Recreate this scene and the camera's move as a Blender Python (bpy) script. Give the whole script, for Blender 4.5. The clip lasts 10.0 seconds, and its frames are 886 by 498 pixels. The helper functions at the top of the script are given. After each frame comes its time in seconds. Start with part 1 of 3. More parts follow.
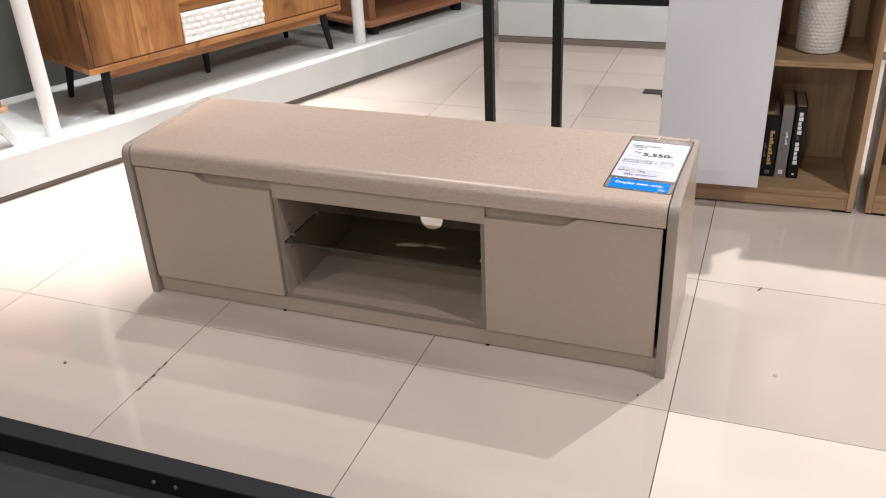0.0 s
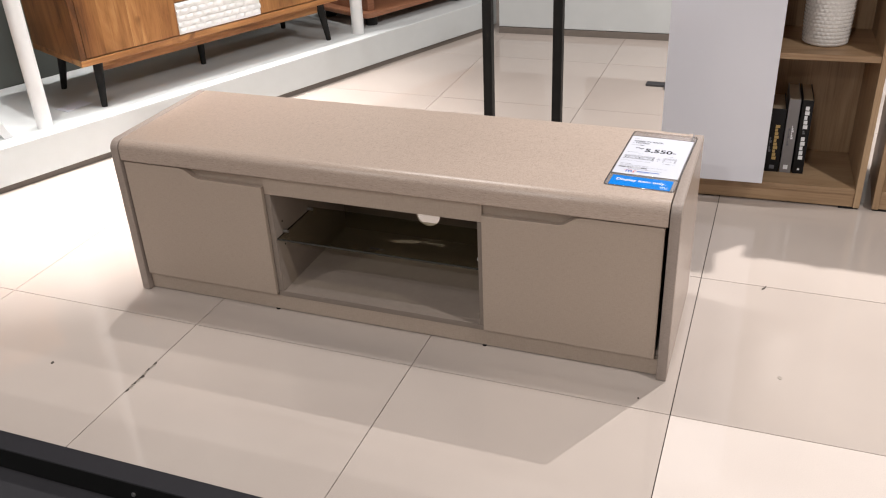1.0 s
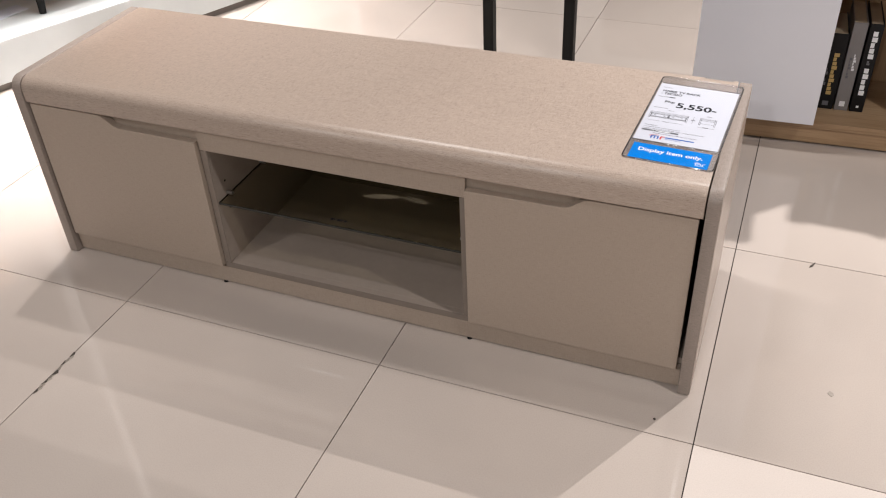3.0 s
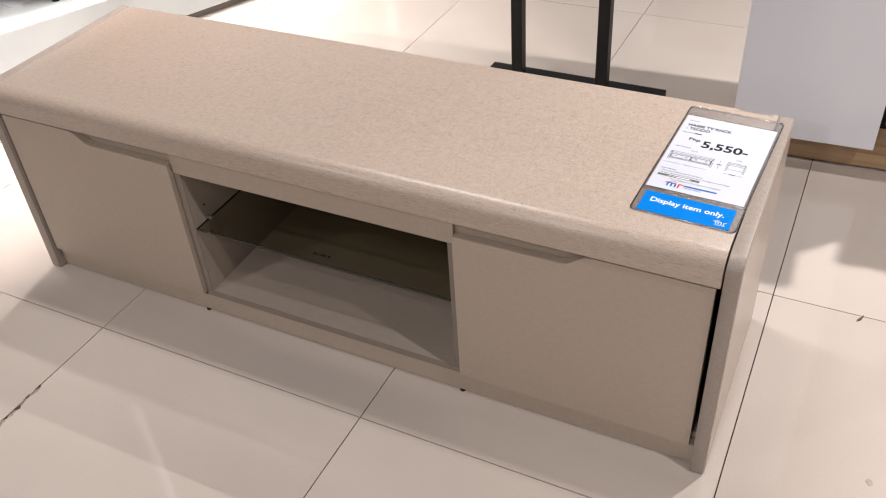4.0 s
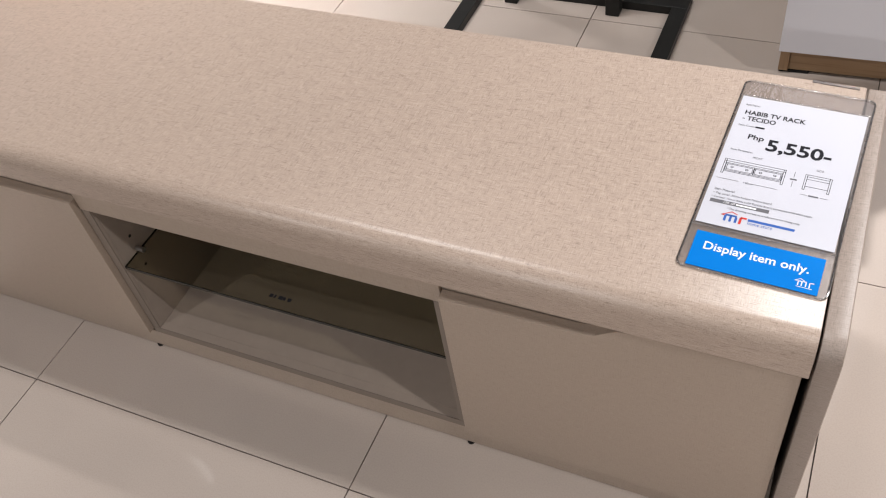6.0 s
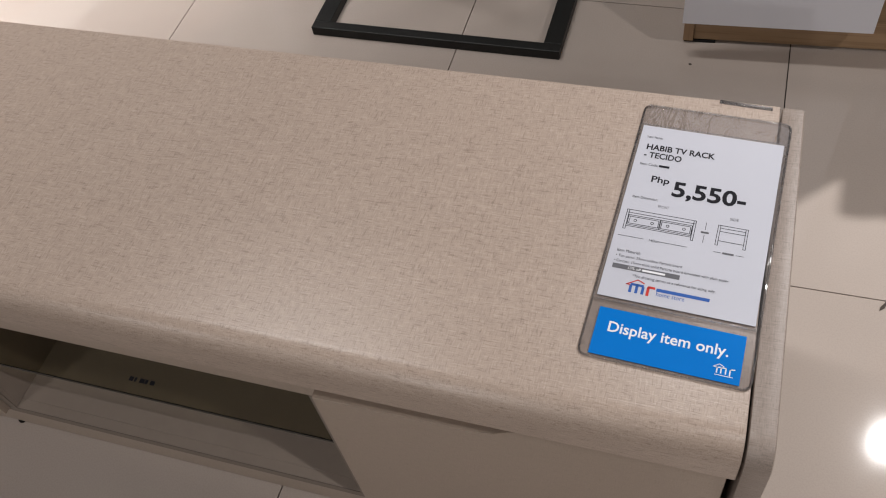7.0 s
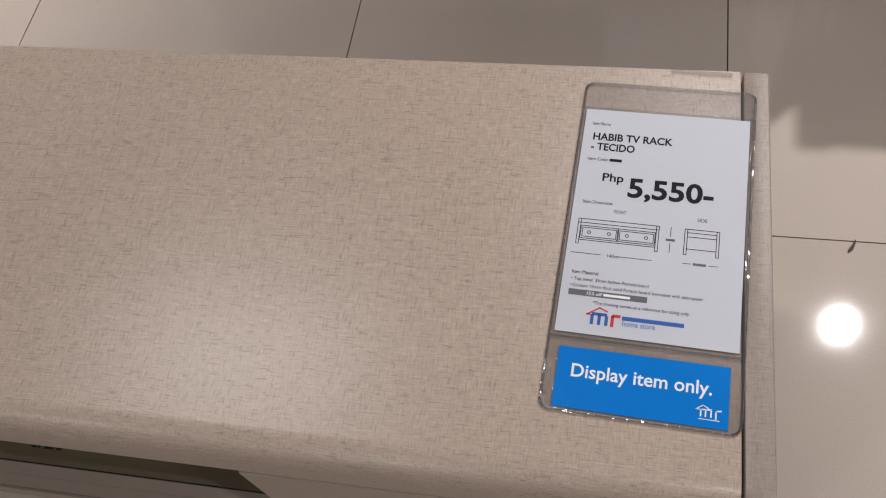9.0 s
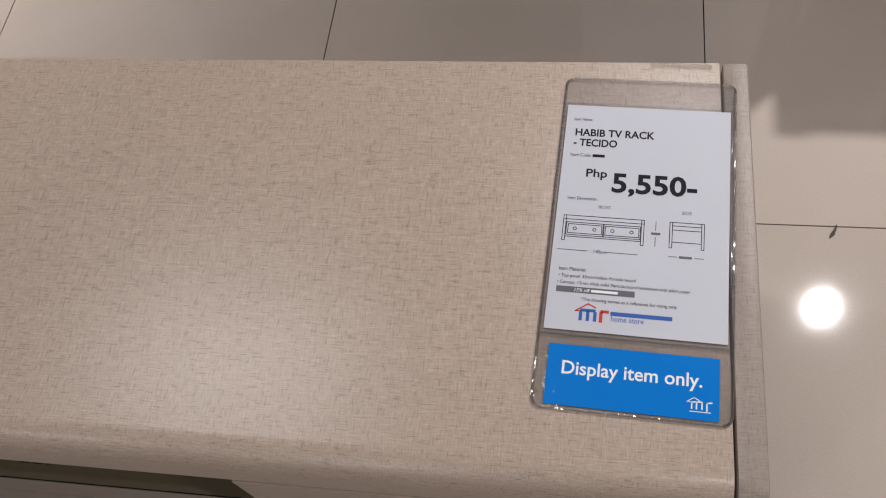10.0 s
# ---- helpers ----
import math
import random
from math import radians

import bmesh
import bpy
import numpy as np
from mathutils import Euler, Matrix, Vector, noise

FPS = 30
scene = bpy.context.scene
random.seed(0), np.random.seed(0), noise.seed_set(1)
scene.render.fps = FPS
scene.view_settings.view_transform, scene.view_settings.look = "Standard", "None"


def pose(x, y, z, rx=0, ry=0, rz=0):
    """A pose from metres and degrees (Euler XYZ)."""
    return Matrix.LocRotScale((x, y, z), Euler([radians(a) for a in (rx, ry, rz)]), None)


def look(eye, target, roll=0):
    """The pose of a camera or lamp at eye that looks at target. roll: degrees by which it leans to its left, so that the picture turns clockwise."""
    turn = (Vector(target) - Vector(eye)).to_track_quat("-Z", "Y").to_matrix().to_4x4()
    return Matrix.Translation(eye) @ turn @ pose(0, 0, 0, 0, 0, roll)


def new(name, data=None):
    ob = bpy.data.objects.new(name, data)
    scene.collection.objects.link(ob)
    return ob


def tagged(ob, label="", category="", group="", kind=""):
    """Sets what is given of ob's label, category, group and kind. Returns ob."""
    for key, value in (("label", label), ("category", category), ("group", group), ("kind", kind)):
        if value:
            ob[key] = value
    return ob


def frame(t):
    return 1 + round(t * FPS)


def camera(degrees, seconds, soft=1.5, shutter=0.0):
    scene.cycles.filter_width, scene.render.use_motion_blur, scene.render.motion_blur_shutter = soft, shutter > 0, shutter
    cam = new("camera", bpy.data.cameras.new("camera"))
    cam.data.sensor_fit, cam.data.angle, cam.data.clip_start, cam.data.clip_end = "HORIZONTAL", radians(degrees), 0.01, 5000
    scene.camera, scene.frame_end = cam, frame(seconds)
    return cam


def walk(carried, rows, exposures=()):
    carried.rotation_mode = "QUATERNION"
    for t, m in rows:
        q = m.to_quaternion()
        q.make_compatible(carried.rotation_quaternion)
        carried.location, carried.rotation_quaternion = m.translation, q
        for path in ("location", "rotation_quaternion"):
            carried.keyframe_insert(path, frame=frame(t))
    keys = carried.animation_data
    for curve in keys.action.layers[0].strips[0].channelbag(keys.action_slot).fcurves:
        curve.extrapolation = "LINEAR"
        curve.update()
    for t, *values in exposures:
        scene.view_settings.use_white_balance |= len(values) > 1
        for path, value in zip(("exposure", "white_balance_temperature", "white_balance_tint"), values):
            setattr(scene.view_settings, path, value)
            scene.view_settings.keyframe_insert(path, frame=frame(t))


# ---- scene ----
cam = camera(52.9, 10.0, soft=1.1)
PATH = [
    (0, (0.855, -1.728, 1.273), (0.21, -0.092, 0.321), -2.8),
    (0.5, (0.859, -1.714, 1.269), (0.213, -0.08, 0.315), -2.9),
    (1, (0.848, -1.669, 1.262), (0.201, -0.044, 0.291), -2.8),
    (1.5, (0.82, -1.579, 1.245), (0.181, 0.018, 0.225), -2.8),
    (2, (0.778, -1.437, 1.237), (0.151, 0.109, 0.133), -2.9),
    (2.5, (0.747, -1.337, 1.222), (0.132, 0.174, 0.064), -2.9),
    (4, (0.783, -0.959, 1.204), (0.037, 0.418, -0.04), -4.2),
    (4.5, (0.774, -0.876, 1.19), (-0.038, 0.459, -0.058), -5.3),
    (5, (0.736, -0.776, 1.182), (-0.088, 0.529, -0.089), -5.6),
    (5.2, (0.706, -0.721, 1.182), (-0.099, 0.543, -0.142), -6.1),
    (6.3, (0.615, -0.491, 1.168), (-0.029, 0.625, -0.362), -11.9),
    (6.5, (0.606, -0.448, 1.168), (0.007, 0.646, -0.396), -11.5),
    (7, (0.612, -0.319, 1.151), (0.092, 0.754, -0.456), -11.9),
    (7.5, (0.617, -0.242, 1.122), (0.174, 0.771, -0.545), -13.2),
    (8, (0.604, -0.192, 1.115), (0.206, 0.793, -0.579), -13.2),
    (8.5, (0.585, -0.157, 1.11), (0.198, 0.779, -0.614), -14.6),
    (9, (0.578, -0.147, 1.105), (0.212, 0.76, -0.639), -15.1),
    (9.5, (0.576, -0.142, 1.106), (0.236, 0.759, -0.647), -14.7),
    (10, (0.574, -0.142, 1.107), (0.248, 0.759, -0.648), -15.2),
]
walk(cam, [(t, look(eye, target, roll)) for t, eye, target, roll in PATH], exposures=[(0.0, 0.08), (1.0, 0.05), (2.0, -0.16), (2.7, -0.13), (4.0, 0.05), (5.0, 0.0), (6.5, -0.32), (7.0, -0.75), (7.5, -0.88), (8.5, -0.87), (10.0, -0.86)])

# ---- world, lights ----
world = bpy.data.worlds.new("world")
scene.world = world
world.use_nodes = True
world.node_tree.nodes["Background"].inputs[0].default_value = (1.0, 0.93, 0.86, 1)
world.node_tree.nodes["Background"].inputs[1].default_value = 0.05

CEIL = 3.2
# downlights, some of them added fill: x, y, z, watts, disc size, spread in degrees, aim on the floor
WARM = (1.0, 0.965, 0.955)
LAMPS = [
    (1.42, 1.30, 2.04, 42, 0.018, 150, None),
    (-0.75, 2.02, 3.05, 0.14, 0.022, 150, None),
    (-0.97, 1.43, 3.05, 8.0, 0.09, 50, (-1.05, 0.75, 0)),
    (-1.36, 1.42, 3.05, 10.0, 0.09, 46, (-1.27, 1.30, 0)),
    (-1.25, 0.10, 3.05, 4.8, 0.09, 26, (-1.22, 0.33, 0)),
    (-0.24, 5.80, 3.05, 34, 0.06, 150, None),
    (2.60, -0.70, 3.05, 46, 0.09, 150, None),
    (0.60, -2.40, 3.05, 14, 0.09, 150, None),
    (-1.80, -2.70, 3.05, 38, 0.09, 150, None),
    (0.40, -3.40, 2.60, 44, 0.09, 150, None),
    (2.60, 3.00, 3.05, 24, 0.09, 150, None),
]


# ---- materials ----
def mat_new(name):
    m = bpy.data.materials.new(name)
    m.use_nodes = True
    nt = m.node_tree
    return m, nt, nt.nodes["Principled BSDF"]


def node(nt, kind, **inputs):
    n = nt.nodes.new(kind)
    for key, value in inputs.items():
        n.inputs[key.replace("_", " ")].default_value = value
    return n


def coords(nt, scale, rot=(0, 0, 0), kind="Object"):
    tc = nt.nodes.new("ShaderNodeTexCoord")
    mp = nt.nodes.new("ShaderNodeMapping")
    mp.inputs["Scale"].default_value = scale
    mp.inputs["Rotation"].default_value = rot
    nt.links.new(tc.outputs[kind], mp.inputs["Vector"])
    return mp.outputs["Vector"]


def noise_tex(nt, vec, scale=1.0, detail=2.0, rough=0.5, dist=0.0):
    n = node(nt, "ShaderNodeTexNoise", Scale=scale, Detail=detail, Roughness=rough, Distortion=dist)
    nt.links.new(vec, n.inputs["Vector"])
    return n.outputs["Fac"]


def ramp(nt, fac, stops):
    r = nt.nodes.new("ShaderNodeValToRGB")
    el = r.color_ramp.elements
    el[0].position, el[0].color = stops[0][0], (*stops[0][1], 1)
    el[1].position, el[1].color = stops[-1][0], (*stops[-1][1], 1)
    for p, c in stops[1:-1]:
        e = el.new(p)
        e.color = (*c, 1)
    nt.links.new(fac, r.inputs["Fac"])
    return r.outputs["Color"]


def mix(nt, a, b, fac, kind="MIX"):
    m = nt.nodes.new("ShaderNodeMix")
    m.data_type, m.blend_type = "RGBA", kind
    for sock, val in ((m.inputs["Factor"], fac), (m.inputs["A"], a), (m.inputs["B"], b)):
        if isinstance(val, (int, float)):
            sock.default_value = val
        elif isinstance(val, tuple):
            sock.default_value = (*val, 1) if len(val) == 3 else val
        else:
            nt.links.new(val, sock)
    return m.outputs["Result"]


def bump(nt, bsdf, height, strength, distance):
    b = node(nt, "ShaderNodeBump", Strength=strength, Distance=distance)
    nt.links.new(height, b.inputs["Height"])
    nt.links.new(b.outputs["Normal"], bsdf.inputs["Normal"])
    return b


def math_node(nt, op, a, b):
    m = nt.nodes.new("ShaderNodeMath")
    m.operation = op
    for i, val in enumerate((a, b)):
        if isinstance(val, (int, float)):
            m.inputs[i].default_value = val
        else:
            nt.links.new(val, m.inputs[i])
    return m.outputs[0]


def plain(name, colour, rough=0.5, metal=0.0, vary=0.06, scale=40.0, coat=0.0, relief=0.0, spec=0.5):
    m, nt, b = mat_new(name)
    v = coords(nt, (1, 1, 1))
    f = noise_tex(nt, v, scale, 4)
    g = noise_tex(nt, v, scale * 0.12, 3)
    lo = tuple(c * (1 - vary) for c in colour)
    hi = tuple(min(1, c * (1 + vary)) for c in colour)
    c1 = ramp(nt, f, [(0.3, lo), (0.7, hi)])
    c2 = ramp(nt, g, [(0.3, lo), (0.7, hi)])
    nt.links.new(mix(nt, c1, c2, 0.5), b.inputs["Base Color"])
    b.inputs["Roughness"].default_value = rough
    b.inputs["Metallic"].default_value = metal
    b.inputs["Coat Weight"].default_value = coat
    b.inputs["Specular IOR Level"].default_value = spec
    if relief:
        bump(nt, b, f, 0.4, relief)
    return m


def linen(name, base, dark, light, rough=0.32, upright=False, calm=0.064):
    """Woven-look laminate: sparse embossed threads both ways over a faint weave."""
    m, nt, b = mat_new(name)
    if upright:
        longs, fines = ((85, 760, 760), (760, 760, 105)), ((80, 900, 900), (900, 900, 95))
    else:
        longs, fines = ((85, 760, 760), (760, 105, 760)), ((80, 900, 900), (900, 95, 900))
    threads = [noise_tex(nt, coords(nt, k), 1.0, 1.0, 0.5) for k in longs]
    weave = [noise_tex(nt, coords(nt, k), 1.0, 2.0, 0.6) for k in fines]
    patch = noise_tex(nt, coords(nt, (9, 7, 7)), 1.0, 3.0, 0.6)
    low = math_node(nt, "MULTIPLY", math_node(nt, "SUBTRACT", patch, 0.5), 0.012)
    col = ramp(nt, math_node(nt, "MULTIPLY", math_node(nt, "ADD", weave[0], weave[1]), 0.5), [(0.40, tuple((1 - 1.5 * calm) * c for c in base)), (0.5, base), (0.60, tuple((1 + calm) * c for c in base))])
    height = None
    for f, weight in zip(threads, (0.92, 0.78)):
        g = math_node(nt, "ADD", f, low)
        sunk = ramp(nt, g, [(0.295, (1.0, 1.0, 1.0)), (0.375, (0.0, 0.0, 0.0))])
        proud = ramp(nt, g, [(0.605, (0.0, 0.0, 0.0)), (0.685, (1.0, 1.0, 1.0))])
        col = mix(nt, col, dark, math_node(nt, "MULTIPLY", sunk, 0.50 * weight))
        col = mix(nt, col, light, math_node(nt, "MULTIPLY", proud, 0.40 * weight))
        h = math_node(nt, "MULTIPLY", math_node(nt, "SUBTRACT", proud, sunk), weight)
        height = h if height is None else math_node(nt, "ADD", height, h)
    nt.links.new(col, b.inputs["Base Color"])
    b.inputs["Roughness"].default_value = rough
    b.inputs["Specular IOR Level"].default_value = 0.42
    bump(nt, b, height, 0.15, 0.0002)
    return m


def timber(name, dark, mid, light, along="x", scale=1.0, rough=0.45, coat=0.0):
    """Wood with the grain along one axis of the object."""
    m, nt, b = mat_new(name)
    k = {"x": (1.3, 14, 14), "y": (14, 1.3, 14), "z": (14, 14, 1.3)}[along]
    kf = {"x": (6, 260, 260), "y": (260, 6, 260), "z": (260, 260, 6)}[along]
    big = noise_tex(nt, coords(nt, tuple(v * scale for v in k)), 1.0, 5.0, 0.55, 0.9)
    fine = noise_tex(nt, coords(nt, kf), 1.0, 3.0, 0.6)
    blot = noise_tex(nt, coords(nt, (3.2, 3.2, 3.2)), 1.0, 2.0)
    col = ramp(nt, big, [(0.28, dark), (0.47, mid), (0.70, light)])
    pores = ramp(nt, fine, [(0.36, dark), (0.50, light)])
    col = mix(nt, col, pores, 0.28)
    col = mix(nt, col, mix(nt, mid, light, blot), 0.25)
    info = nt.nodes.new("ShaderNodeObjectInfo")
    tone = ramp(nt, info.outputs["Random"], [(0.0, (0.88, 0.88, 0.88)), (1.0, (1.0, 1.0, 1.0))])
    col = mix(nt, col, tone, 1.0, "MULTIPLY")
    nt.links.new(col, b.inputs["Base Color"])
    b.inputs["Roughness"].default_value = rough
    b.inputs["Coat Weight"].default_value = coat
    bump(nt, b, fine, 0.25, 0.0006)
    return m


def tile_material():
    m, nt, b = mat_new("porcelain_tile")
    info = nt.nodes.new("ShaderNodeObjectInfo")
    v = coords(nt, (1, 1, 1))
    cloud = noise_tex(nt, v, 2.2, 4.0, 0.55)
    speck = noise_tex(nt, v, 420.0, 2.0)
    col = ramp(nt, cloud, [(0.3, (0.46, 0.395, 0.35)), (0.7, (0.52, 0.45, 0.40))])
    col = mix(nt, col, ramp(nt, speck, [(0.3, (0.43, 0.365, 0.32)), (0.6, (0.53, 0.46, 0.41))]), 0.3)
    tone = ramp(nt, info.outputs["Random"], [(0.0, (0.95, 0.95, 0.95)), (1.0, (1.0, 1.0, 1.0))])
    col = mix(nt, col, tone, 1.0, "MULTIPLY")
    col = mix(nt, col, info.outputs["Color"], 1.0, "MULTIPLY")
    nt.links.new(col, b.inputs["Base Color"])
    smear = noise_tex(nt, coords(nt, (7, 5, 5)), 1.0, 4.0, 0.6)
    rr = nt.nodes.new("ShaderNodeMapRange")
    rr.inputs["To Min"].default_value, rr.inputs["To Max"].default_value = 0.02, 0.075
    nt.links.new(smear, rr.inputs["Value"])
    nt.links.new(rr.outputs["Result"], b.inputs["Roughness"])
    b.inputs["Specular IOR Level"].default_value = 0.8
    bump(nt, b, noise_tex(nt, coords(nt, (9, 9, 9)), 1.0, 1.0), 0.06, 0.0015)
    return m


def clear_sheet(name, tint, gloss, rough, milk=0.0, crinkle=0.0, mirror=0.9, thick=False):
    """Thin clear plastic or glass: passes light with a tint, mirrors a part of it, may be a little milky."""
    m, nt, b = mat_new(name)
    out = nt.nodes["Material Output"]
    nt.nodes.remove(b)
    tr = node(nt, "ShaderNodeBsdfTransparent", Color=(*tint, 1))
    gl = node(nt, "ShaderNodeBsdfGlossy", Color=(1, 1, 1, 1), Roughness=rough)
    body = tr.outputs[0]
    if milk:
        df = node(nt, "ShaderNodeBsdfDiffuse", Color=(0.42, 0.41, 0.42, 1))
        mm = nt.nodes.new("ShaderNodeMixShader")
        mm.inputs[0].default_value = milk
        nt.links.new(tr.outputs[0], mm.inputs[1])
        nt.links.new(df.outputs[0], mm.inputs[2])
        body = mm.outputs[0]
    fr = node(nt, "ShaderNodeFresnel", IOR=1.5)
    if crinkle:
        bp = node(nt, "ShaderNodeBump", Strength=1.0, Distance=crinkle)
        nt.links.new(noise_tex(nt, coords(nt, (60, 25, 60)), 1.0, 3.0, 0.6, 0.6), bp.inputs["Height"])
        nt.links.new(bp.outputs["Normal"], gl.inputs["Normal"])
    rim = fr.outputs[0]
    if thick:
        # alike from inside and outside, so that a slab with two faces stays clear
        lw = node(nt, "ShaderNodeLayerWeight", Blend=0.5)
        rim = math_node(nt, "ADD", math_node(nt, "MULTIPLY", math_node(nt, "POWER", lw.outputs["Facing"], 5.0), 0.96), 0.04)
    fac = math_node(nt, "ADD", math_node(nt, "MULTIPLY", rim, mirror), gloss)
    mx = nt.nodes.new("ShaderNodeMixShader")
    nt.links.new(fac, mx.inputs[0])
    nt.links.new(body, mx.inputs[1])
    nt.links.new(gl.outputs[0], mx.inputs[2])
    nt.links.new(mx.outputs[0], out.inputs["Surface"])
    return m


LINEN = linen("linen_laminate", (0.410, 0.325, 0.268), (0.185, 0.138, 0.108), (0.54, 0.445, 0.38))
LINEN_UP = linen("linen_laminate_upright", (0.388, 0.312, 0.252), (0.315, 0.25, 0.20), (0.43, 0.352, 0.29), upright=True, calm=0.025)
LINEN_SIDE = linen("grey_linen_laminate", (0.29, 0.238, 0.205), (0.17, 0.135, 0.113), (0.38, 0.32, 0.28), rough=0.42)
SIDE_SHEEN = linen("side_sheen_laminate", (0.46, 0.375, 0.315), (0.36, 0.29, 0.24), (0.50, 0.42, 0.36), rough=0.24, upright=True, calm=0.03)
EDGE_BAND = plain("taupe_edge_band", (0.215, 0.175, 0.145), 0.5, vary=0.06)
CARCASS = plain("plain_beige_laminate", (0.36, 0.297, 0.25), 0.5, vary=0.05, scale=60)
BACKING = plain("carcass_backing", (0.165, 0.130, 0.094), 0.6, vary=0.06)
TILE = tile_material()
GROUT = plain("grout", (0.075, 0.060, 0.048), 0.9, vary=0.2, scale=80)
WHITE_PLAT = plain("white_platform_paint", (0.54, 0.56, 0.555), 0.45, vary=0.03, scale=20)
TOEKICK = plain("dark_skirting", (0.16, 0.135, 0.115), 0.5, vary=0.1)
WALL = plain("wall_paint", (0.30, 0.295, 0.285), 0.8, vary=0.03, scale=12)
DARK_WALL = plain("dark_grey_wall_paint", (0.10, 0.108, 0.098), 0.8, vary=0.06, scale=12)
CEILING = plain("ceiling_paint", (0.24, 0.236, 0.232), 0.9, vary=0.02, scale=12)
BLACK_METAL = plain("black_powder_coat", (0.012, 0.012, 0.0115), 0.5, vary=0.2, scale=200, relief=0.0003, spec=0.3)
BLACK_WOOD = plain("black_stained_leg", (0.009, 0.0085, 0.008), 0.55, vary=0.2, spec=0.25)
CHARCOAL = plain("charcoal_laminate", (0.045, 0.043, 0.046), 0.5, vary=0.12, scale=90)
CHARCOAL_TABLE = plain("dark_grey_top", (0.030, 0.029, 0.032), 0.65, vary=0.12, scale=90, spec=0.2)
CHARCOAL_RIM = plain("charcoal_rim", (0.018, 0.017, 0.020), 0.7, vary=0.1, scale=90, spec=0.2)
BLACK_GLOSS = plain("black_edge", (0.0025, 0.0025, 0.0025), 0.8, vary=0.2, spec=0.2)
STEEL = plain("steel", (0.6, 0.6, 0.6), 0.3, metal=1.0, vary=0.05)
WHITE_GLOSS = plain("white_lacquer", (0.76, 0.765, 0.825), 0.16, vary=0.015, scale=8, coat=0.4)
WHITE_POLE = plain("white_pole_paint", (0.72, 0.72, 0.71), 0.35, vary=0.02)
WHITE_RELIEF = plain("white_relief_paint", (0.80, 0.80, 0.79), 0.45, vary=0.02)
CERAMIC = plain("white_ceramic", (0.72, 0.69, 0.66), 0.14, vary=0.04, scale=30, coat=0.4)


def acacia(name, along):
    """Oiled acacia in edge-glued staves: each stave has its own tone and offset figure."""
    m, nt, b = mat_new(name)
    tc = nt.nodes.new("ShaderNodeTexCoord")
    sep = nt.nodes.new("ShaderNodeSeparateXYZ")
    nt.links.new(tc.outputs["Object"], sep.inputs[0])
    u = sep.outputs["X"] if along == "z" else sep.outputs["Z"]
    stave = math_node(nt, "FLOOR", math_node(nt, "MULTIPLY", u, 9.0 if along == "z" else 14.0), 0.0)
    wn = nt.nodes.new("ShaderNodeTexWhiteNoise")
    wn.noise_dimensions = "1D"
    nt.links.new(stave, wn.inputs["W"])
    k = (9, 9, 1.4) if along == "z" else (1.4, 9, 9)
    kf = (240, 240, 5) if along == "z" else (5, 240, 240)
    mp = nt.nodes.new("ShaderNodeMapping")
    mp.inputs["Scale"].default_value = k
    shift = nt.nodes.new("ShaderNodeCombineXYZ")
    for i in range(3):
        nt.links.new(math_node(nt, "MULTIPLY", wn.outputs["Value"], 9.0), shift.inputs[i])
    nt.links.new(tc.outputs["Object"], mp.inputs["Vector"])
    nt.links.new(shift.outputs[0], mp.inputs["Location"])
    big = noise_tex(nt, mp.outputs["Vector"], 1.0, 6.0, 0.6, 1.4)
    fine = noise_tex(nt, coords(nt, kf), 1.0, 3.0, 0.6)
    knots = noise_tex(nt, coords(nt, (9, 9, 5)), 1.0, 2.0, 0.5, 0.8)
    col = ramp(nt, big, [(0.28, (0.13, 0.052, 0.017)), (0.40, (0.29, 0.125, 0.040)), (0.56, (0.42, 0.195, 0.066)), (0.74, (0.56, 0.31, 0.125))])
    col = mix(nt, col, ramp(nt, wn.outputs["Value"], [(0.0, (0.72, 0.68, 0.64)), (0.5, (0.93, 0.92, 0.9)), (1.0, (1.0, 1.0, 1.0))]), 0.85, "MULTIPLY")
    col = mix(nt, col, ramp(nt, fine, [(0.34, (0.5, 0.44, 0.40)), (0.5, (1.0, 1.0, 1.0))]), 0.4, "MULTIPLY")
    col = mix(nt, col, ramp(nt, knots, [(0.25, (0.25, 0.18, 0.14)), (0.33, (1.0, 1.0, 1.0))]), 0.7, "MULTIPLY")
    nt.links.new(col, b.inputs["Base Color"])
    b.inputs["Roughness"].default_value = 0.36
    bump(nt, b, fine, 0.25, 0.0006)
    return m


ACACIA_Z = acacia("acacia_upright", "z")
ACACIA_X = acacia("acacia_along", "x")
REDWOOD = timber("red_brown_wood", (0.12, 0.045, 0.022), (0.24, 0.10, 0.05), (0.34, 0.16, 0.09), "x", 1.0, 0.4)
OAK_X = timber("oak_along", (0.17, 0.090, 0.042), (0.37, 0.230, 0.125), (0.51, 0.355, 0.215), "x", 1.0, 0.5)
OAK_Z = timber("oak_upright", (0.17, 0.090, 0.042), (0.36, 0.222, 0.120), (0.49, 0.34, 0.205), "z", 1.0, 0.5)
GLASS = clear_sheet("smoked_glass", (0.70, 0.69, 0.62), 0.0, 0.01, mirror=0.5, thick=True)
GLASS_EDGE = plain("glass_edge", (0.012, 0.014, 0.012), 0.15, vary=0.1)
PVC = clear_sheet("clear_pvc", (0.955, 0.955, 0.96), 0.0, 0.08, 0.05, 0.0015, 0.45)
PVC_FRONT = clear_sheet("clear_pvc_front", (0.985, 0.985, 0.985), 0.0, 0.05, 0.0, 0.0010, 0.15)
PVC_RIM = clear_sheet("pvc_welded_rim", (0.975, 0.97, 0.97), 0.09, 0.08, 0.03, 0.002)
PAPER = plain("white_paper", (0.58, 0.59, 0.65), 0.55, vary=0.01, scale=30, spec=0.08)
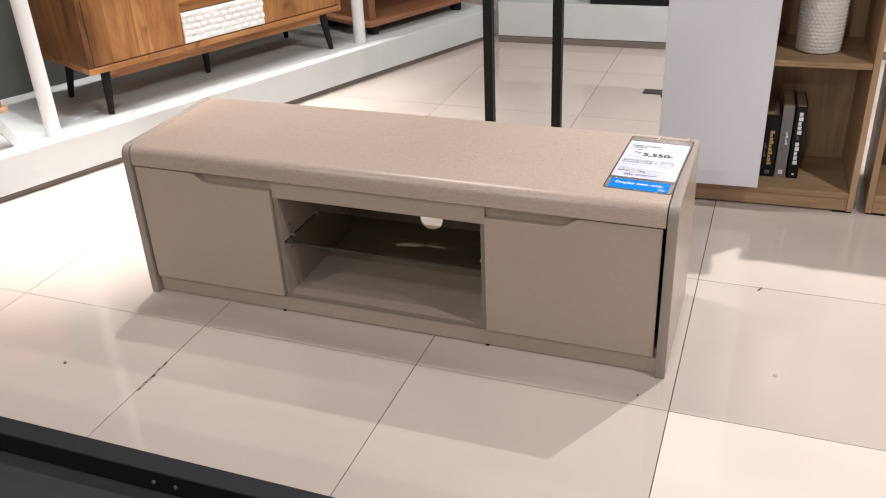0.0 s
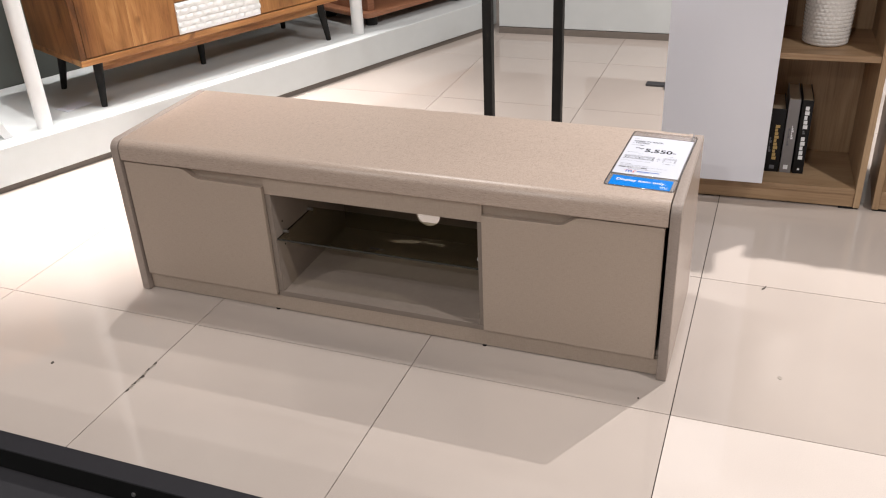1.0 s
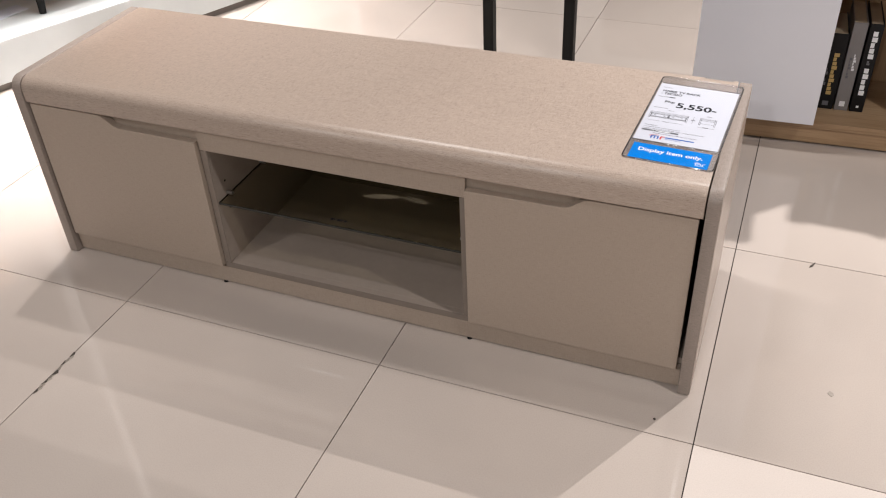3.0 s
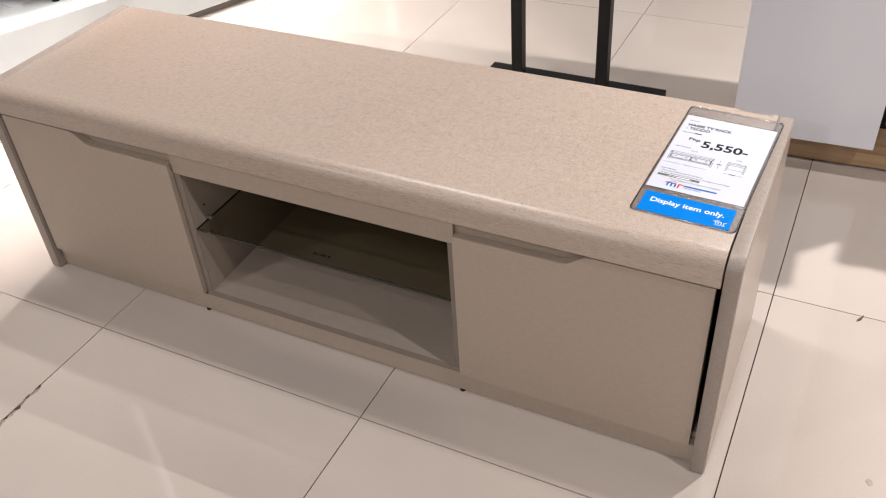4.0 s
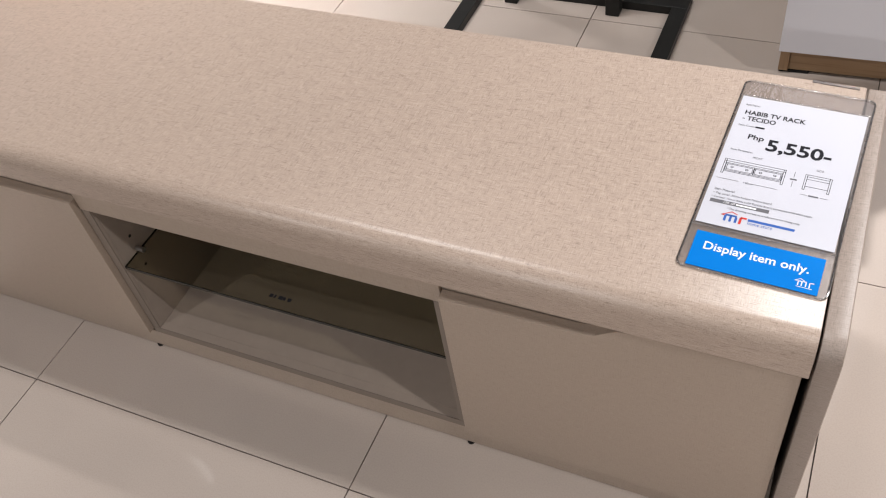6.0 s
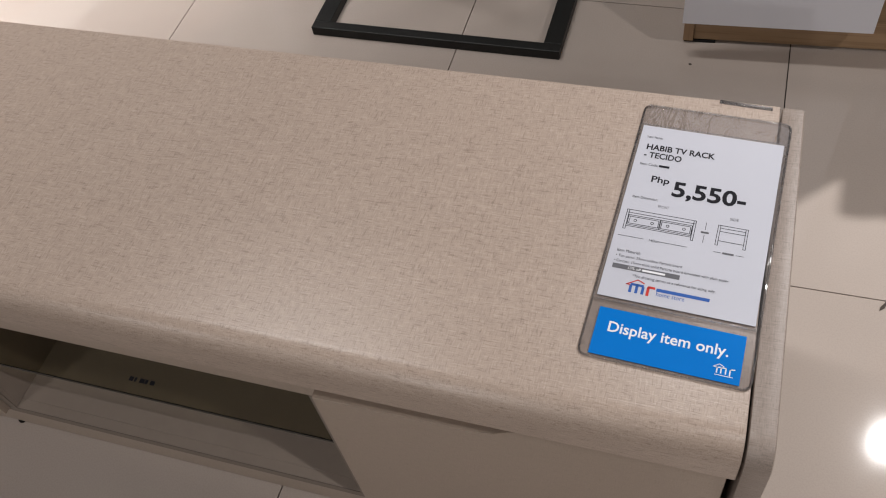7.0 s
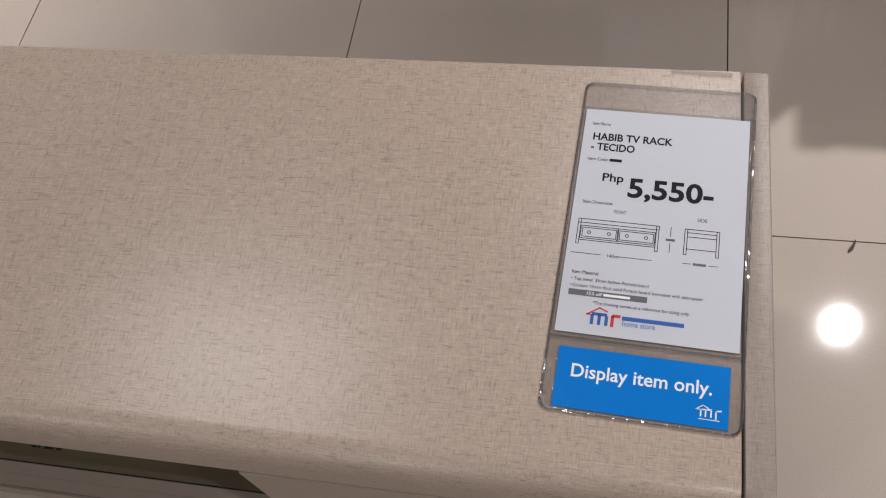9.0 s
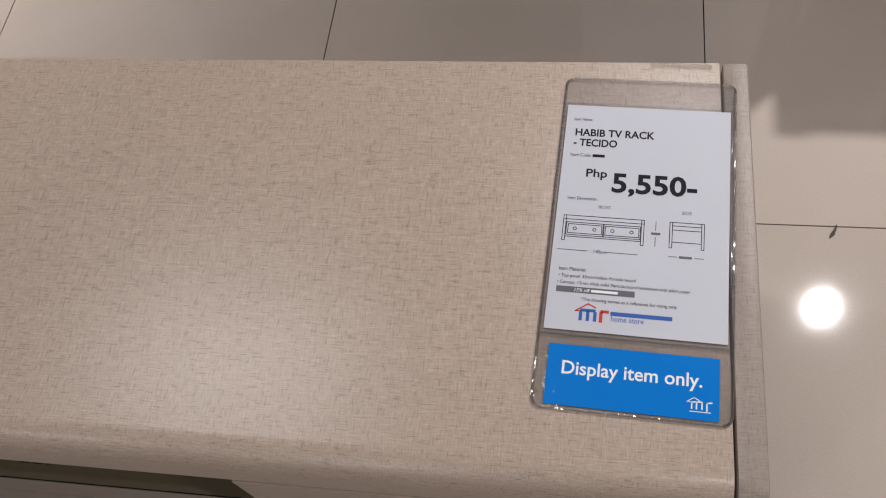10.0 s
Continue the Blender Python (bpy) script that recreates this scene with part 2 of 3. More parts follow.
BLUE_PAPER = plain("blue_card", (0.0, 0.185, 0.62), 0.4, vary=0.03, scale=25, spec=0.08)
INK = plain("black_ink", (0.02, 0.02, 0.025), 0.6, vary=0.05, spec=0.08)
GREY_INK = plain("grey_ink", (0.15, 0.15, 0.165), 0.6, vary=0.05, spec=0.08)
BLUE_INK = plain("blue_ink", (0.05, 0.13, 0.42), 0.6, vary=0.05, spec=0.08)
RED_INK = plain("red_ink", (0.60, 0.06, 0.05), 0.6, vary=0.05, spec=0.08)
WHITE_INK = plain("white_ink", (0.85, 0.86, 0.88), 0.5, vary=0.01)
GOLD_INK = plain("gold_ink", (0.50, 0.34, 0.12), 0.5, vary=0.05)
PAGE = plain("book_pages", (0.42, 0.33, 0.23), 0.8, vary=0.12, scale=300)
COVER_BLACK = plain("black_book_cover", (0.007, 0.007, 0.008), 0.45, vary=0.1, spec=0.25)
COVER_GREY = plain("grey_book_cover", (0.22, 0.205, 0.205), 0.45, vary=0.06)
LEAF = plain("leaf", (0.05, 0.10, 0.03), 0.5, vary=0.3, scale=30)
DIRT = plain("dirt", (0.07, 0.055, 0.045), 0.9, vary=0.3, scale=400)
RING = plain("scuff", (0.30, 0.26, 0.22), 0.6, vary=0.2, scale=300)
TAPE = clear_sheet("clear_tape", (0.985, 0.98, 0.975), 0.06, 0.08, 0.02)
LAMP_CASE = plain("white_lamp_case", (0.7, 0.7, 0.7), 0.4, vary=0.02)


# ---- building helpers ----
def part(name, bm, material, parent=None, label="", smooth=False):
    me = bpy.data.meshes.new(name)
    bm.normal_update()
    bm.to_mesh(me)
    bm.free()
    me.materials.append(material)
    if smooth:
        for p in me.polygons:
            p.use_smooth = True
        me.set_sharp_from_angle(angle=radians(35))
    ob = new(name, me)
    if parent is not None:
        ob.parent = parent
    if label:
        ob["label"] = label
    return ob


def holder(name, m, label, category, group="", kind=""):
    e = new(name)
    e.empty_display_size = 0.05
    e.matrix_basis = m
    return tagged(e, label, category, group, kind)


def box(x0, x1, y0, y1, z0, z1, bevel=0.0015, seg=2, bm=None):
    bm = bm or bmesh.new()
    r = bmesh.ops.create_cube(bm, size=1.0)
    for v in r["verts"]:
        v.co = ((x0 + x1) / 2 + v.co.x * (x1 - x0), (y0 + y1) / 2 + v.co.y * (y1 - y0), (z0 + z1) / 2 + v.co.z * (z1 - z0))
    if bevel:
        edges = list({e for v in r["verts"] for e in v.link_edges})
        bmesh.ops.bevel(bm, geom=edges, offset=bevel, segments=seg, affect="EDGES", profile=0.5)
    return bm


def extrude_profile(points, axis, a, b, bevel=0.0):
    """A prism: points (u, v) in the plane across the axis, from a to b along it."""
    bm = bmesh.new()
    def put(u, v, w):
        return {"x": (w, u, v), "y": (u, w, v), "z": (u, v, w)}[axis]
    lo = [bm.verts.new(put(u, v, a)) for u, v in points]
    hi = [bm.verts.new(put(u, v, b)) for u, v in points]
    n = len(points)
    bm.faces.new(lo)
    bm.faces.new(hi[::-1])
    for i in range(n):
        bm.faces.new((lo[i], hi[i], hi[(i + 1) % n], lo[(i + 1) % n]))
    bmesh.ops.recalc_face_normals(bm, faces=bm.faces[:])
    if bevel:
        ring = [e for e in bm.edges if (e.verts[0] in lo and e.verts[1] in lo) or (e.verts[0] in hi and e.verts[1] in hi)]
        bmesh.ops.bevel(bm, geom=ring, offset=bevel, segments=2, affect="EDGES", profile=0.5)
    return bm


def arc(cx, cy, r, a0, a1, n=8):
    return [(cx + r * math.cos(radians(a0 + (a1 - a0) * i / n)), cy + r * math.sin(radians(a0 + (a1 - a0) * i / n))) for i in range(n + 1)]


def tube(p0, p1, r0, r1, n=20, bm=None):
    """A tapered round bar between two points."""
    bm = bm or bmesh.new()
    p0, p1 = Vector(p0), Vector(p1)
    q = (p1 - p0).to_track_quat("Z", "Y").to_matrix()
    rings = []
    for p, r in ((p0, r0), (p1, r1)):
        rings.append([bm.verts.new(p + q @ Vector((r * math.cos(2 * math.pi * i / n), r * math.sin(2 * math.pi * i / n), 0))) for i in range(n)])
    for i in range(n):
        bm.faces.new((rings[0][i], rings[0][(i + 1) % n], rings[1][(i + 1) % n], rings[1][i]))
    bm.faces.new(rings[0][::-1])
    bm.faces.new(rings[1])
    return bm


def lathe(profile, n=40):
    bm = bmesh.new()
    rings = [[bm.verts.new((r * math.cos(2 * math.pi * i / n), r * math.sin(2 * math.pi * i / n), z)) for i in range(n)] for r, z in profile]
    for a, b in zip(rings, rings[1:]):
        for i in range(n):
            bm.faces.new((a[i], a[(i + 1) % n], b[(i + 1) % n], b[i]))
    bm.faces.new(rings[0][::-1])
    return bm


def flat_rect(x0, x1, y0, y1, z=0.0, bm=None):
    bm = bm or bmesh.new()
    bm.faces.new([bm.verts.new((x, y, z)) for x, y in ((x0, y0), (x1, y0), (x1, y1), (x0, y1))])
    return bm


def strokes(lines, w, z=0.0):
    """Ink lines on a sheet, as thin flat bars."""
    bm = bmesh.new()
    for (ax, ay), (bx, by) in lines:
        d = Vector((bx - ax, by - ay))
        n = Vector((-d.y, d.x)).normalized() * (w / 2)
        e = d.normalized() * (w / 2)
        bm.faces.new([bm.verts.new((x, y, z)) for x, y in ((ax - e.x - n.x, ay - e.y - n.y), (bx + e.x - n.x, by + e.y - n.y), (bx + e.x + n.x, by + e.y + n.y), (ax - e.x + n.x, ay - e.y + n.y))])
    return bm


def lettering(name, text, size, x, y, z, material, parent, width=None, rot=0.0, bold=0.0, italic=0.0):
    """Flat printed letters; width stretches the line to its printed length."""
    cu = bpy.data.curves.new(name, "FONT")
    cu.body, cu.size, cu.offset, cu.shear = text, size, bold, italic
    cu.resolution_u = 3
    tmp = new("lettering_curve", cu)
    dg = bpy.context.evaluated_depsgraph_get()
    me = bpy.data.meshes.new_from_object(tmp.evaluated_get(dg))
    bpy.data.objects.remove(tmp)
    xs = [v.co.x for v in me.vertices]
    k = width / (max(xs) - min(xs)) if width else 1.0
    me.transform(Matrix.Translation((x, y, z)) @ Matrix.Rotation(radians(rot), 4, "Z") @ Matrix.Diagonal((k, 1, 1, 1)))
    me.materials.clear()
    me.materials.append(material)
    ob = new(name, me)
    ob.parent = parent
    return ob


# ---- room ----
X0, X1, Y0, Y1 = -4.08, 4.35, -3.7, 6.45
floor = part("floor", box(X0, X1, Y0, Y1, -0.12, -0.0085, 0), GROUT)
tagged(floor, "grey grout bed under polished beige porcelain floor tiles", "floor", kind="structure")
for nm, args in (("wall_north", (X0 - 0.15, X1 + 0.15, Y1, Y1 + 0.15)), ("wall_south", (X0 - 0.15, X1 + 0.15, Y0 - 0.15, Y0)),
                 ("wall_west", (X0 - 0.15, X0, Y0, Y1)), ("wall_east", (X1, X1 + 0.15, Y0, Y1))):
    tagged(part(nm, box(*args, -0.12, CEIL, 0), WALL), "unseen grey shop wall closing the room", "wall", kind="structure")
tagged(part("ceiling", box(X0 - 0.15, X1 + 0.15, Y0 - 0.15, Y1 + 0.15, CEIL, CEIL + 0.1, 0), CEILING), "unseen shop ceiling, grey to cut bounce light", "ceiling", kind="structure")


def downlight(x, y, z, watts, size, spread, aim):
    e = holder("spot_or_fill_lamp", pose(x, y, z), "unseen white round spotlight, lit, some added as fill", "lamp", "ceiling spotlights")
    case = [(size * 0.62, 0.0), (size * 0.66, 0.006), (size * 0.66, 0.10), (size * 0.5, 0.125), (0.02, 0.13)]
    bm = lathe(case, 28)
    part("housing", bm, LAMP_CASE, e, smooth=True)
    part("stem", tube((0, 0, 0.128), (0, 0, CEIL - z), 0.012, 0.012, 10), LAMP_CASE, e, smooth=True)
    d = bpy.data.lights.new("lamp_light", "AREA")
    d.shape, d.size, d.energy, d.color, d.spread = "DISK", size, watts, WARM, radians(spread)
    l = new("lamp_light", d)
    l.matrix_basis = look((x, y, z - 0.03), aim) if aim else pose(x, y, z - 0.006)


for lamp in LAMPS:
    downlight(*lamp)

# long ceiling luminaire over the rack
lum = holder("linear_lamp", pose(-0.36, 0.72, 3.10), "long white linear ceiling lamp, switched on", "lamp")
part("housing", box(-0.62, 0.62, -0.11, 0.11, 0.012, 0.10, 0.004), LAMP_CASE, lum)
lum_d = bpy.data.lights.new("lamp_light", "AREA")
lum_d.shape, lum_d.size, lum_d.size_y, lum_d.energy, lum_d.color = "RECTANGLE", 1.2, 0.18, 48, WARM
new("lamp_light", lum_d).matrix_basis = pose(-0.36, 0.72, 3.105)

# ---- raised display platform, set at an angle along one side ----
ANG = 66.15
plat_m = pose(-1.606, 0.349, 0, 0, 0, ANG)
platform = holder("display_platform", plat_m, "low white painted display platform with dark recessed skirting", "platform", kind="structure")
part("deck", box(-2.4, 2.62, 0.0, 1.6, 0.024, 0.156, 0.003), WHITE_PLAT, platform)
part("skirting", box(-2.38, 2.60, 0.014, 1.58, 0.0, 0.024, 0), TOEKICK, platform, "dark brown recessed skirting")
back_m = pose(-0.53, 2.668, 0, 0, 0, 1.9)
platform2 = holder("display_platform", back_m, "low grey-white display platform with brown skirting strip", "platform", kind="structure")
part("deck", box(0.02, 4.2, 0.0, 1.3, 0.033, 0.205, 0.003), WHITE_PLAT, platform2)
part("skirting", box(0.02, 4.18, -0.004, 1.28, 0.0, 0.031, 0.001), TOEKICK, platform2, "dark brown skirting strip")
cab = holder("low_cabinet", pose(-0.53, 2.668, 0.205, 0, 0, 1.9), "dark brown low cabinet standing on white platform", "cabinet")
part("body", box(0.47, 1.9, 0.012, 0.42, 0.03, 0.40, 0.003), CHARCOAL, cab)
part("plinth", box(0.49, 1.88, 0.02, 0.40, 0.0, 0.03, 0.001), BLACK_WOOD, cab)
partition = part("wall_partition", box(-2.2, 2.9, 0.66, 0.72, 0.1562, 2.4, 0.002), DARK_WALL)
partition.matrix_basis = plat_m
tagged(partition, "dark grey-green display partition on white platform", "wall", kind="structure")
partition2 = part("wall_partition", box(0.1, 4.2, 0.70, 0.76, 0.2052, 2.4, 0.002), WHITE_PLAT)
partition2.matrix_basis = back_m
tagged(partition2, "unseen white partition added for the floor reflection", "wall", kind="structure")


# ---- acacia sideboard on the platform ----
def sideboard():
    e = holder("sideboard", plat_m @ pose(0, 0.036, 0.156), "orange-brown acacia sideboard with white relief panel, black tapered legs", "sideboard")
    s0, s1, d0, d1, z0, z1 = 0.452, 1.655, 0.045, 0.455, 0.172, 0.63
    part("bottom_board", box(s0, s1, d0, d1, z0, z0 + 0.022, 0.002), ACACIA_X, e)
    part("top_board", box(s0, s1, d0, d1, z1 - 0.022, z1, 0.002), ACACIA_X, e)
    for x in (s0, s1 - 0.022):
        part("side_panel", box(x, x + 0.022, d0, d1, z0 + 0.0225, z1 - 0.0225, 0.002), ACACIA_Z, e)
    part("back_panel", box(s0 + 0.023, s1 - 0.023, d1 - 0.012, d1 - 0.002, z0 + 0.023, z1 - 0.023, 0), ACACIA_X, e)
    part("apron", box(s0 + 0.085, s1 - 0.085, d0 + 0.05, d0 + 0.07, z0 - 0.045, z0 - 0.0005, 0.002), ACACIA_X, e)
    part("apron", box(s0 + 0.085, s1 - 0.085, d1 - 0.09, d1 - 0.07, z0 - 0.045, z0 - 0.0005, 0.002), ACACIA_X, e)
    w = (0.862, 1.243)
    for x0, x1 in ((s0 + 0.025, w[0] - 0.006), (w[1] + 0.006, s1 - 0.025)):
        part("door", box(x0, x1, d0 + 0.004, d0 + 0.022, z0 + 0.026, z1 - 0.026, 0.002), ACACIA_Z, e)
    part("divider", box(w[0] - 0.005, w[0] - 0.0005, d0 + 0.006, d1 - 0.02, z0 + 0.023, z1 - 0.023, 0.0005), ACACIA_Z, e)
    part("divider", box(w[1] + 0.0005, w[1] + 0.005, d0 + 0.006, d1 - 0.02, z0 + 0.023, z1 - 0.023, 0.0005), ACACIA_Z, e)
    # relief drawer front: rows of shallow scoops
    bm = bmesh.new()
    nx, nz = 96, 40
    za, zb = z0 + 0.026, z0 + 0.145
    grid = []
    for j in range(nz + 1):
        row = []
        for i in range(nx + 1):
            u, v = i / nx, j / nz
            r = v * 5
            k = int(r) % 2
            a = u * 10 + 0.5 * k
            h = abs(math.sin(math.pi * a)) ** 0.7 * math.sin(math.pi * (r % 1)) ** 0.6
            row.append(bm.verts.new((w[0] + u * (w[1] - w[0]), d0 + 0.004 - 0.007 * h, za + v * (zb - za))))
        grid.append(row)
    for j in range(nz):
        for i in range(nx):
            bm.faces.new((grid[j][i], grid[j][i + 1], grid[j + 1][i + 1], grid[j + 1][i]))
    rim = [e2 for e2 in bm.edges if e2.is_boundary]
    ext = bmesh.ops.extrude_edge_only(bm, edges=rim)
    for v in ext["geom"]:
        if isinstance(v, bmesh.types.BMVert):
            v.co.y = d0 + 0.02
    part("relief_drawer", bm, WHITE_RELIEF, e, "white drawer front with scalloped relief", smooth=True)
    part("drawer_front", box(w[0], w[1], d0 + 0.006, d0 + 0.022, zb + 0.004, z1 - 0.026, 0.002), ACACIA_X, e)
    for x, d, lx, ly in ((0.535, 0.10, -0.02, -0.02), (1.585, 0.10, 0.02, -0.02), (0.535, 0.40, -0.02, 0.02), (1.585, 0.40, 0.02, 0.02), (1.05, 0.24, 0, 0)):
        part("leg", tube((x + lx, d + ly, 0.0), (x, d, z0 - 0.0005), 0.011, 0.019, 18), BLACK_WOOD, e, "black tapered leg", smooth=True)
    return e


sideboard()

# white round poles standing near the platform's edge
for s in (0.272, 1.757):
    e = holder("pole", plat_m @ pose(s, 0.088, 0.156), "white painted round display pole standing on platform", "pole", "platform poles")
    part("tube", tube((0, 0, 0.0), (0, 0, 2.3), 0.0275, 0.0275, 28), WHITE_POLE, e, smooth=True)


# small cabinet with a splayed grey leg
def small_cabinet():
    e = holder("small_cabinet", plat_m @ pose(0, 0.036, 0.156), "brown wooden cabinet on splayed grey metal legs", "cabinet")
    part("body", box(-0.55, 0.118, 0.035, 0.42, 0.15, 0.55, 0.003), ACACIA_X, e)
    part("bottom_rail", box(-0.55, 0.13, 0.02, 0.43, 0.134, 0.1495, 0.002), OAK_X, e)
    for x, k in ((0.075, 1), (-0.5, -1)):
        for d in (0.06, 0.38):
            part("leg", extrude_profile([(x - 0.02, 0.1335), (x + 0.02, 0.1335), (x + 0.02 + 0.06 * k, 0.0), (x - 0.012 + 0.06 * k, 0.0)], "y", d - 0.012, d + 0.012, 0.002), WHITE_POLE, e, "light grey splayed leg")


small_cabinet()


# red-brown unit with a rounded base board
def red_unit():
    e = holder("tv_cabinet", plat_m @ pose(0, 0.036, 0.156), "red-brown wooden cabinet with rounded base board, black feet", "cabinet")
    pts = arc(1.86, 0.10, 0.05, 180, 270, 6) + arc(2.52, 0.10, 0.05, 270, 360, 6) + [(2.57, 0.48), (1.81, 0.48)]
    part("base_board", extrude_profile(pts, "z", 0.05, 0.072, 0.004), REDWOOD, e)
    part("upright", box(1.86, 1.90, 0.09, 0.44, 0.0725, 0.5, 0.003), REDWOOD, e)
    part("upright", box(2.44, 2.48, 0.09, 0.44, 0.0725, 0.5, 0.003), REDWOOD, e)
    part("back_panel", box(1.9005, 2.4395, 0.42, 0.432, 0.0725, 0.5, 0.001), BLACK_WOOD, e)
    part("shelf", box(1.9005, 2.4395, 0.10, 0.4195, 0.30, 0.32, 0.002), REDWOOD, e)
    for x in (1.9, 2.48):
        for d in (0.12, 0.42):
            part("foot", tube((x, d, 0.0), (x, d, 0.0495), 0.028, 0.03, 16), BLACK_WOOD, e, "black round foot", smooth=True)


red_unit()

# paper tag lying under the sideboard
tag2 = part("paper_tag", box(-0.055, 0.055, -0.035, 0.035, 0.0, 0.0015, 0), PAPER)
tag2.matrix_basis = plat_m @ pose(0.44, 0.215, 0.1562, 0, 0, 12)
tagged(tag2, "blank white paper tag lying on white platform", "paper tag")


# ---- television rack ----
def tv_rack():
    e = holder("tv_rack", pose(0, 0, 0), "beige linen-look laminate television rack with two doors and glass shelf", "tv rack")
    L, Rr, D, H = -0.716, 0.708, 0.402, 0.442
    T = 0.022
    r = 0.026
    front = 0.002
    prof = [(D, H - 0.001), (D, 0.388), (front + 0.003, 0.388), (front, 0.391)] + arc(front + r, H - r, r, 180, 90, 10)
    part("top", extrude_profile(prof, "x", L + T + 0.0025, Rr - T - 0.0025, 0.0008), LINEN, e, "linen-look top with rounded front edge", smooth=True)
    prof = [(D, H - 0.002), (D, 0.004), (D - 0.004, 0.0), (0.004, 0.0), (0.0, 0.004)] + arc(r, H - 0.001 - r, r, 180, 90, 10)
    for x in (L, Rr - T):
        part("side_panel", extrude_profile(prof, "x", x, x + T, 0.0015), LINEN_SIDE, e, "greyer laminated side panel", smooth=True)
    skin = [(D - 0.002, H - 0.006), (D - 0.002, 0.006), (0.003, 0.006)] + arc(r + 0.001, H - 0.004 - r, r - 0.002, 180, 90, 10)
    for x in (L - 0.0007, Rr + 0.0001):
        part("side_veneer", extrude_profile(skin, "x", x, x + 0.0006), SIDE_SHEEN, e, "outer face paled to carry reflected floor light")
    zi0, zi1 = 0.060, 0.386
    part("plinth", box(L + T + 0.001, Rr - T - 0.001, 0.0175, 0.032, 0.0035, 0.0455, 0.0006), LINEN_UP, e)
    part("plinth", box(L + T + 0.001, Rr - T - 0.001, D - 0.030, D - 0.014, 0.001, 0.044, 0.001), LINEN_UP, e)
    ox0, ox1 = -0.2875, 0.2740
    part("bottom_board", box(L + T + 0.001, Rr - T - 0.001, 0.0325, D - 0.012, 0.0460, zi0, 0.0005), CARCASS, e)
    part("bottom_lip", box(ox0, ox1, 0.0182, 0.0323, 0.0460, zi0, 0.0003), CARCASS, e)
    part("edge_band", box(ox0, ox1, 0.0165, 0.0180, 0.0460, zi0 - 0.0003, 0.0003), EDGE_BAND, e, "darker taupe edge band")
    part("top_rail", box(L + T + 0.016, Rr - T - 0.016, 0.0240, 0.0400, 0.338, 0.383, 0.001), LINEN_UP, e)
    part("rail_lip", box(ox0, ox1, 0.0165, 0.0238, 0.338, 0.383, 0.0006), LINEN_UP, e)
    for x, xa, xb in ((-0.298, ox0, -0.2725), (0.2625, 0.2625, ox1)):
        part("divider", box(x, x + 0.0255, 0.0242, D - 0.012, zi0 + 0.0005, 0.3375, 0.0005), CARCASS, e)
        part("divider_lip", box(xa, xb, 0.0182, 0.0240, zi0 + 0.0005, 0.3375, 0.0003), CARCASS, e)
        part("edge_band", box(xa, xb, 0.0165, 0.0180, zi0 + 0.0005, 0.3375, 0.0003), EDGE_BAND, e, "darker taupe edge band")
    # back board with a round cable hole
    bm = bmesh.new()
    hx, hz, hr, n = -0.011, 0.136, 0.035, 32
    bx0, bx1, bz0, bz1 = L + T + 0.002, Rr - T - 0.002, 0.046, 0.386
    inner = [bm.verts.new((hx + hr * math.cos(2 * math.pi * i / n), D - 0.011, hz + hr * math.sin(2 * math.pi * i / n))) for i in range(n)]
    outer = []
    for i in range(n):
        c, s = math.cos(2 * math.pi * i / n), math.sin(2 * math.pi * i / n)
        k = min(((bx1 - hx) / c if c > 1e-6 else (bx0 - hx) / c if c < -1e-6 else 9e9), ((bz1 - hz) / s if s > 1e-6 else (bz0 - hz) / s if s < -1e-6 else 9e9))
        outer.append(bm.verts.new((hx + k * c, D - 0.011, hz + k * s)))
    for i in range(n):
        j = (i + 1) % n
        bm.faces.new((inner[i], inner[j], outer[j], outer[i]))
    for cx, cz in ((bx0, bz0), (bx1, bz0), (bx0, bz1), (bx1, bz1)):
        near = sorted(range(n), key=lambda i: (outer[i].co.x - cx) ** 2 + (outer[i].co.z - cz) ** 2)
        a = next(i for i in near if abs(outer[i].co.x - cx) < 1e-5)
        b = next(i for i in near if abs(outer[i].co.z - cz) < 1e-5)
        if abs(a - b) in (1, n - 1):
            bm.faces.new((outer[a], outer[b], bm.verts.new((cx, D - 0.011, cz))))
    bmesh.ops.recalc_face_normals(bm, faces=bm.faces[:])
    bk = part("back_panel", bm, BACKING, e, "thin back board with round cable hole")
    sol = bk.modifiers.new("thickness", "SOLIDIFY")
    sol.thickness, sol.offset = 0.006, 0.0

    # doors with a sloped finger cut-out along the inner half of the top edge
    def door(xa, xb, xc, name="door"):
        """xa: hinge edge, xb: inner edge, xc: where the cut-out begins."""
        k = 1 if xc > xb else -1
        pts = [(xa, 0.053), (xa, 0.3842), (xc + 0.012 * k, 0.3842), (xc, 0.3823), (xc - 0.012 * k, 0.375), (xc - 0.026 * k, 0.364), (xc - 0.04 * k, 0.3605), (xb, 0.3585), (xb, 0.053)]
        d = part(name, extrude_profile(pts, "y", 0.0065, 0.0225, 0.0008), LINEN_UP, e, "closed laminate door with finger cut-out")
        return d
    door(0.6775, 0.2755, 0.490)
    door(-0.6885, -0.289, -0.508)
    # smoked glass shelf on steel pins
    g = part("glass_shelf", box(-0.2715, 0.2615, 0.0205, 0.205, 0.2100, 0.2145, 0), GLASS, e, "smoked glass shelf")
    part("edge", box(-0.2715, 0.2615, 0.0190, 0.0203, 0.2100, 0.2145, 0), GLASS_EDGE, g, "dark polished glass edge")
    part("edge", box(-0.2722, -0.2717, 0.0205, 0.205, 0.2105, 0.2140, 0), GLASS_EDGE, g, "dark polished glass edge")
    # unreadable toughening mark
    bars = bmesh.new()
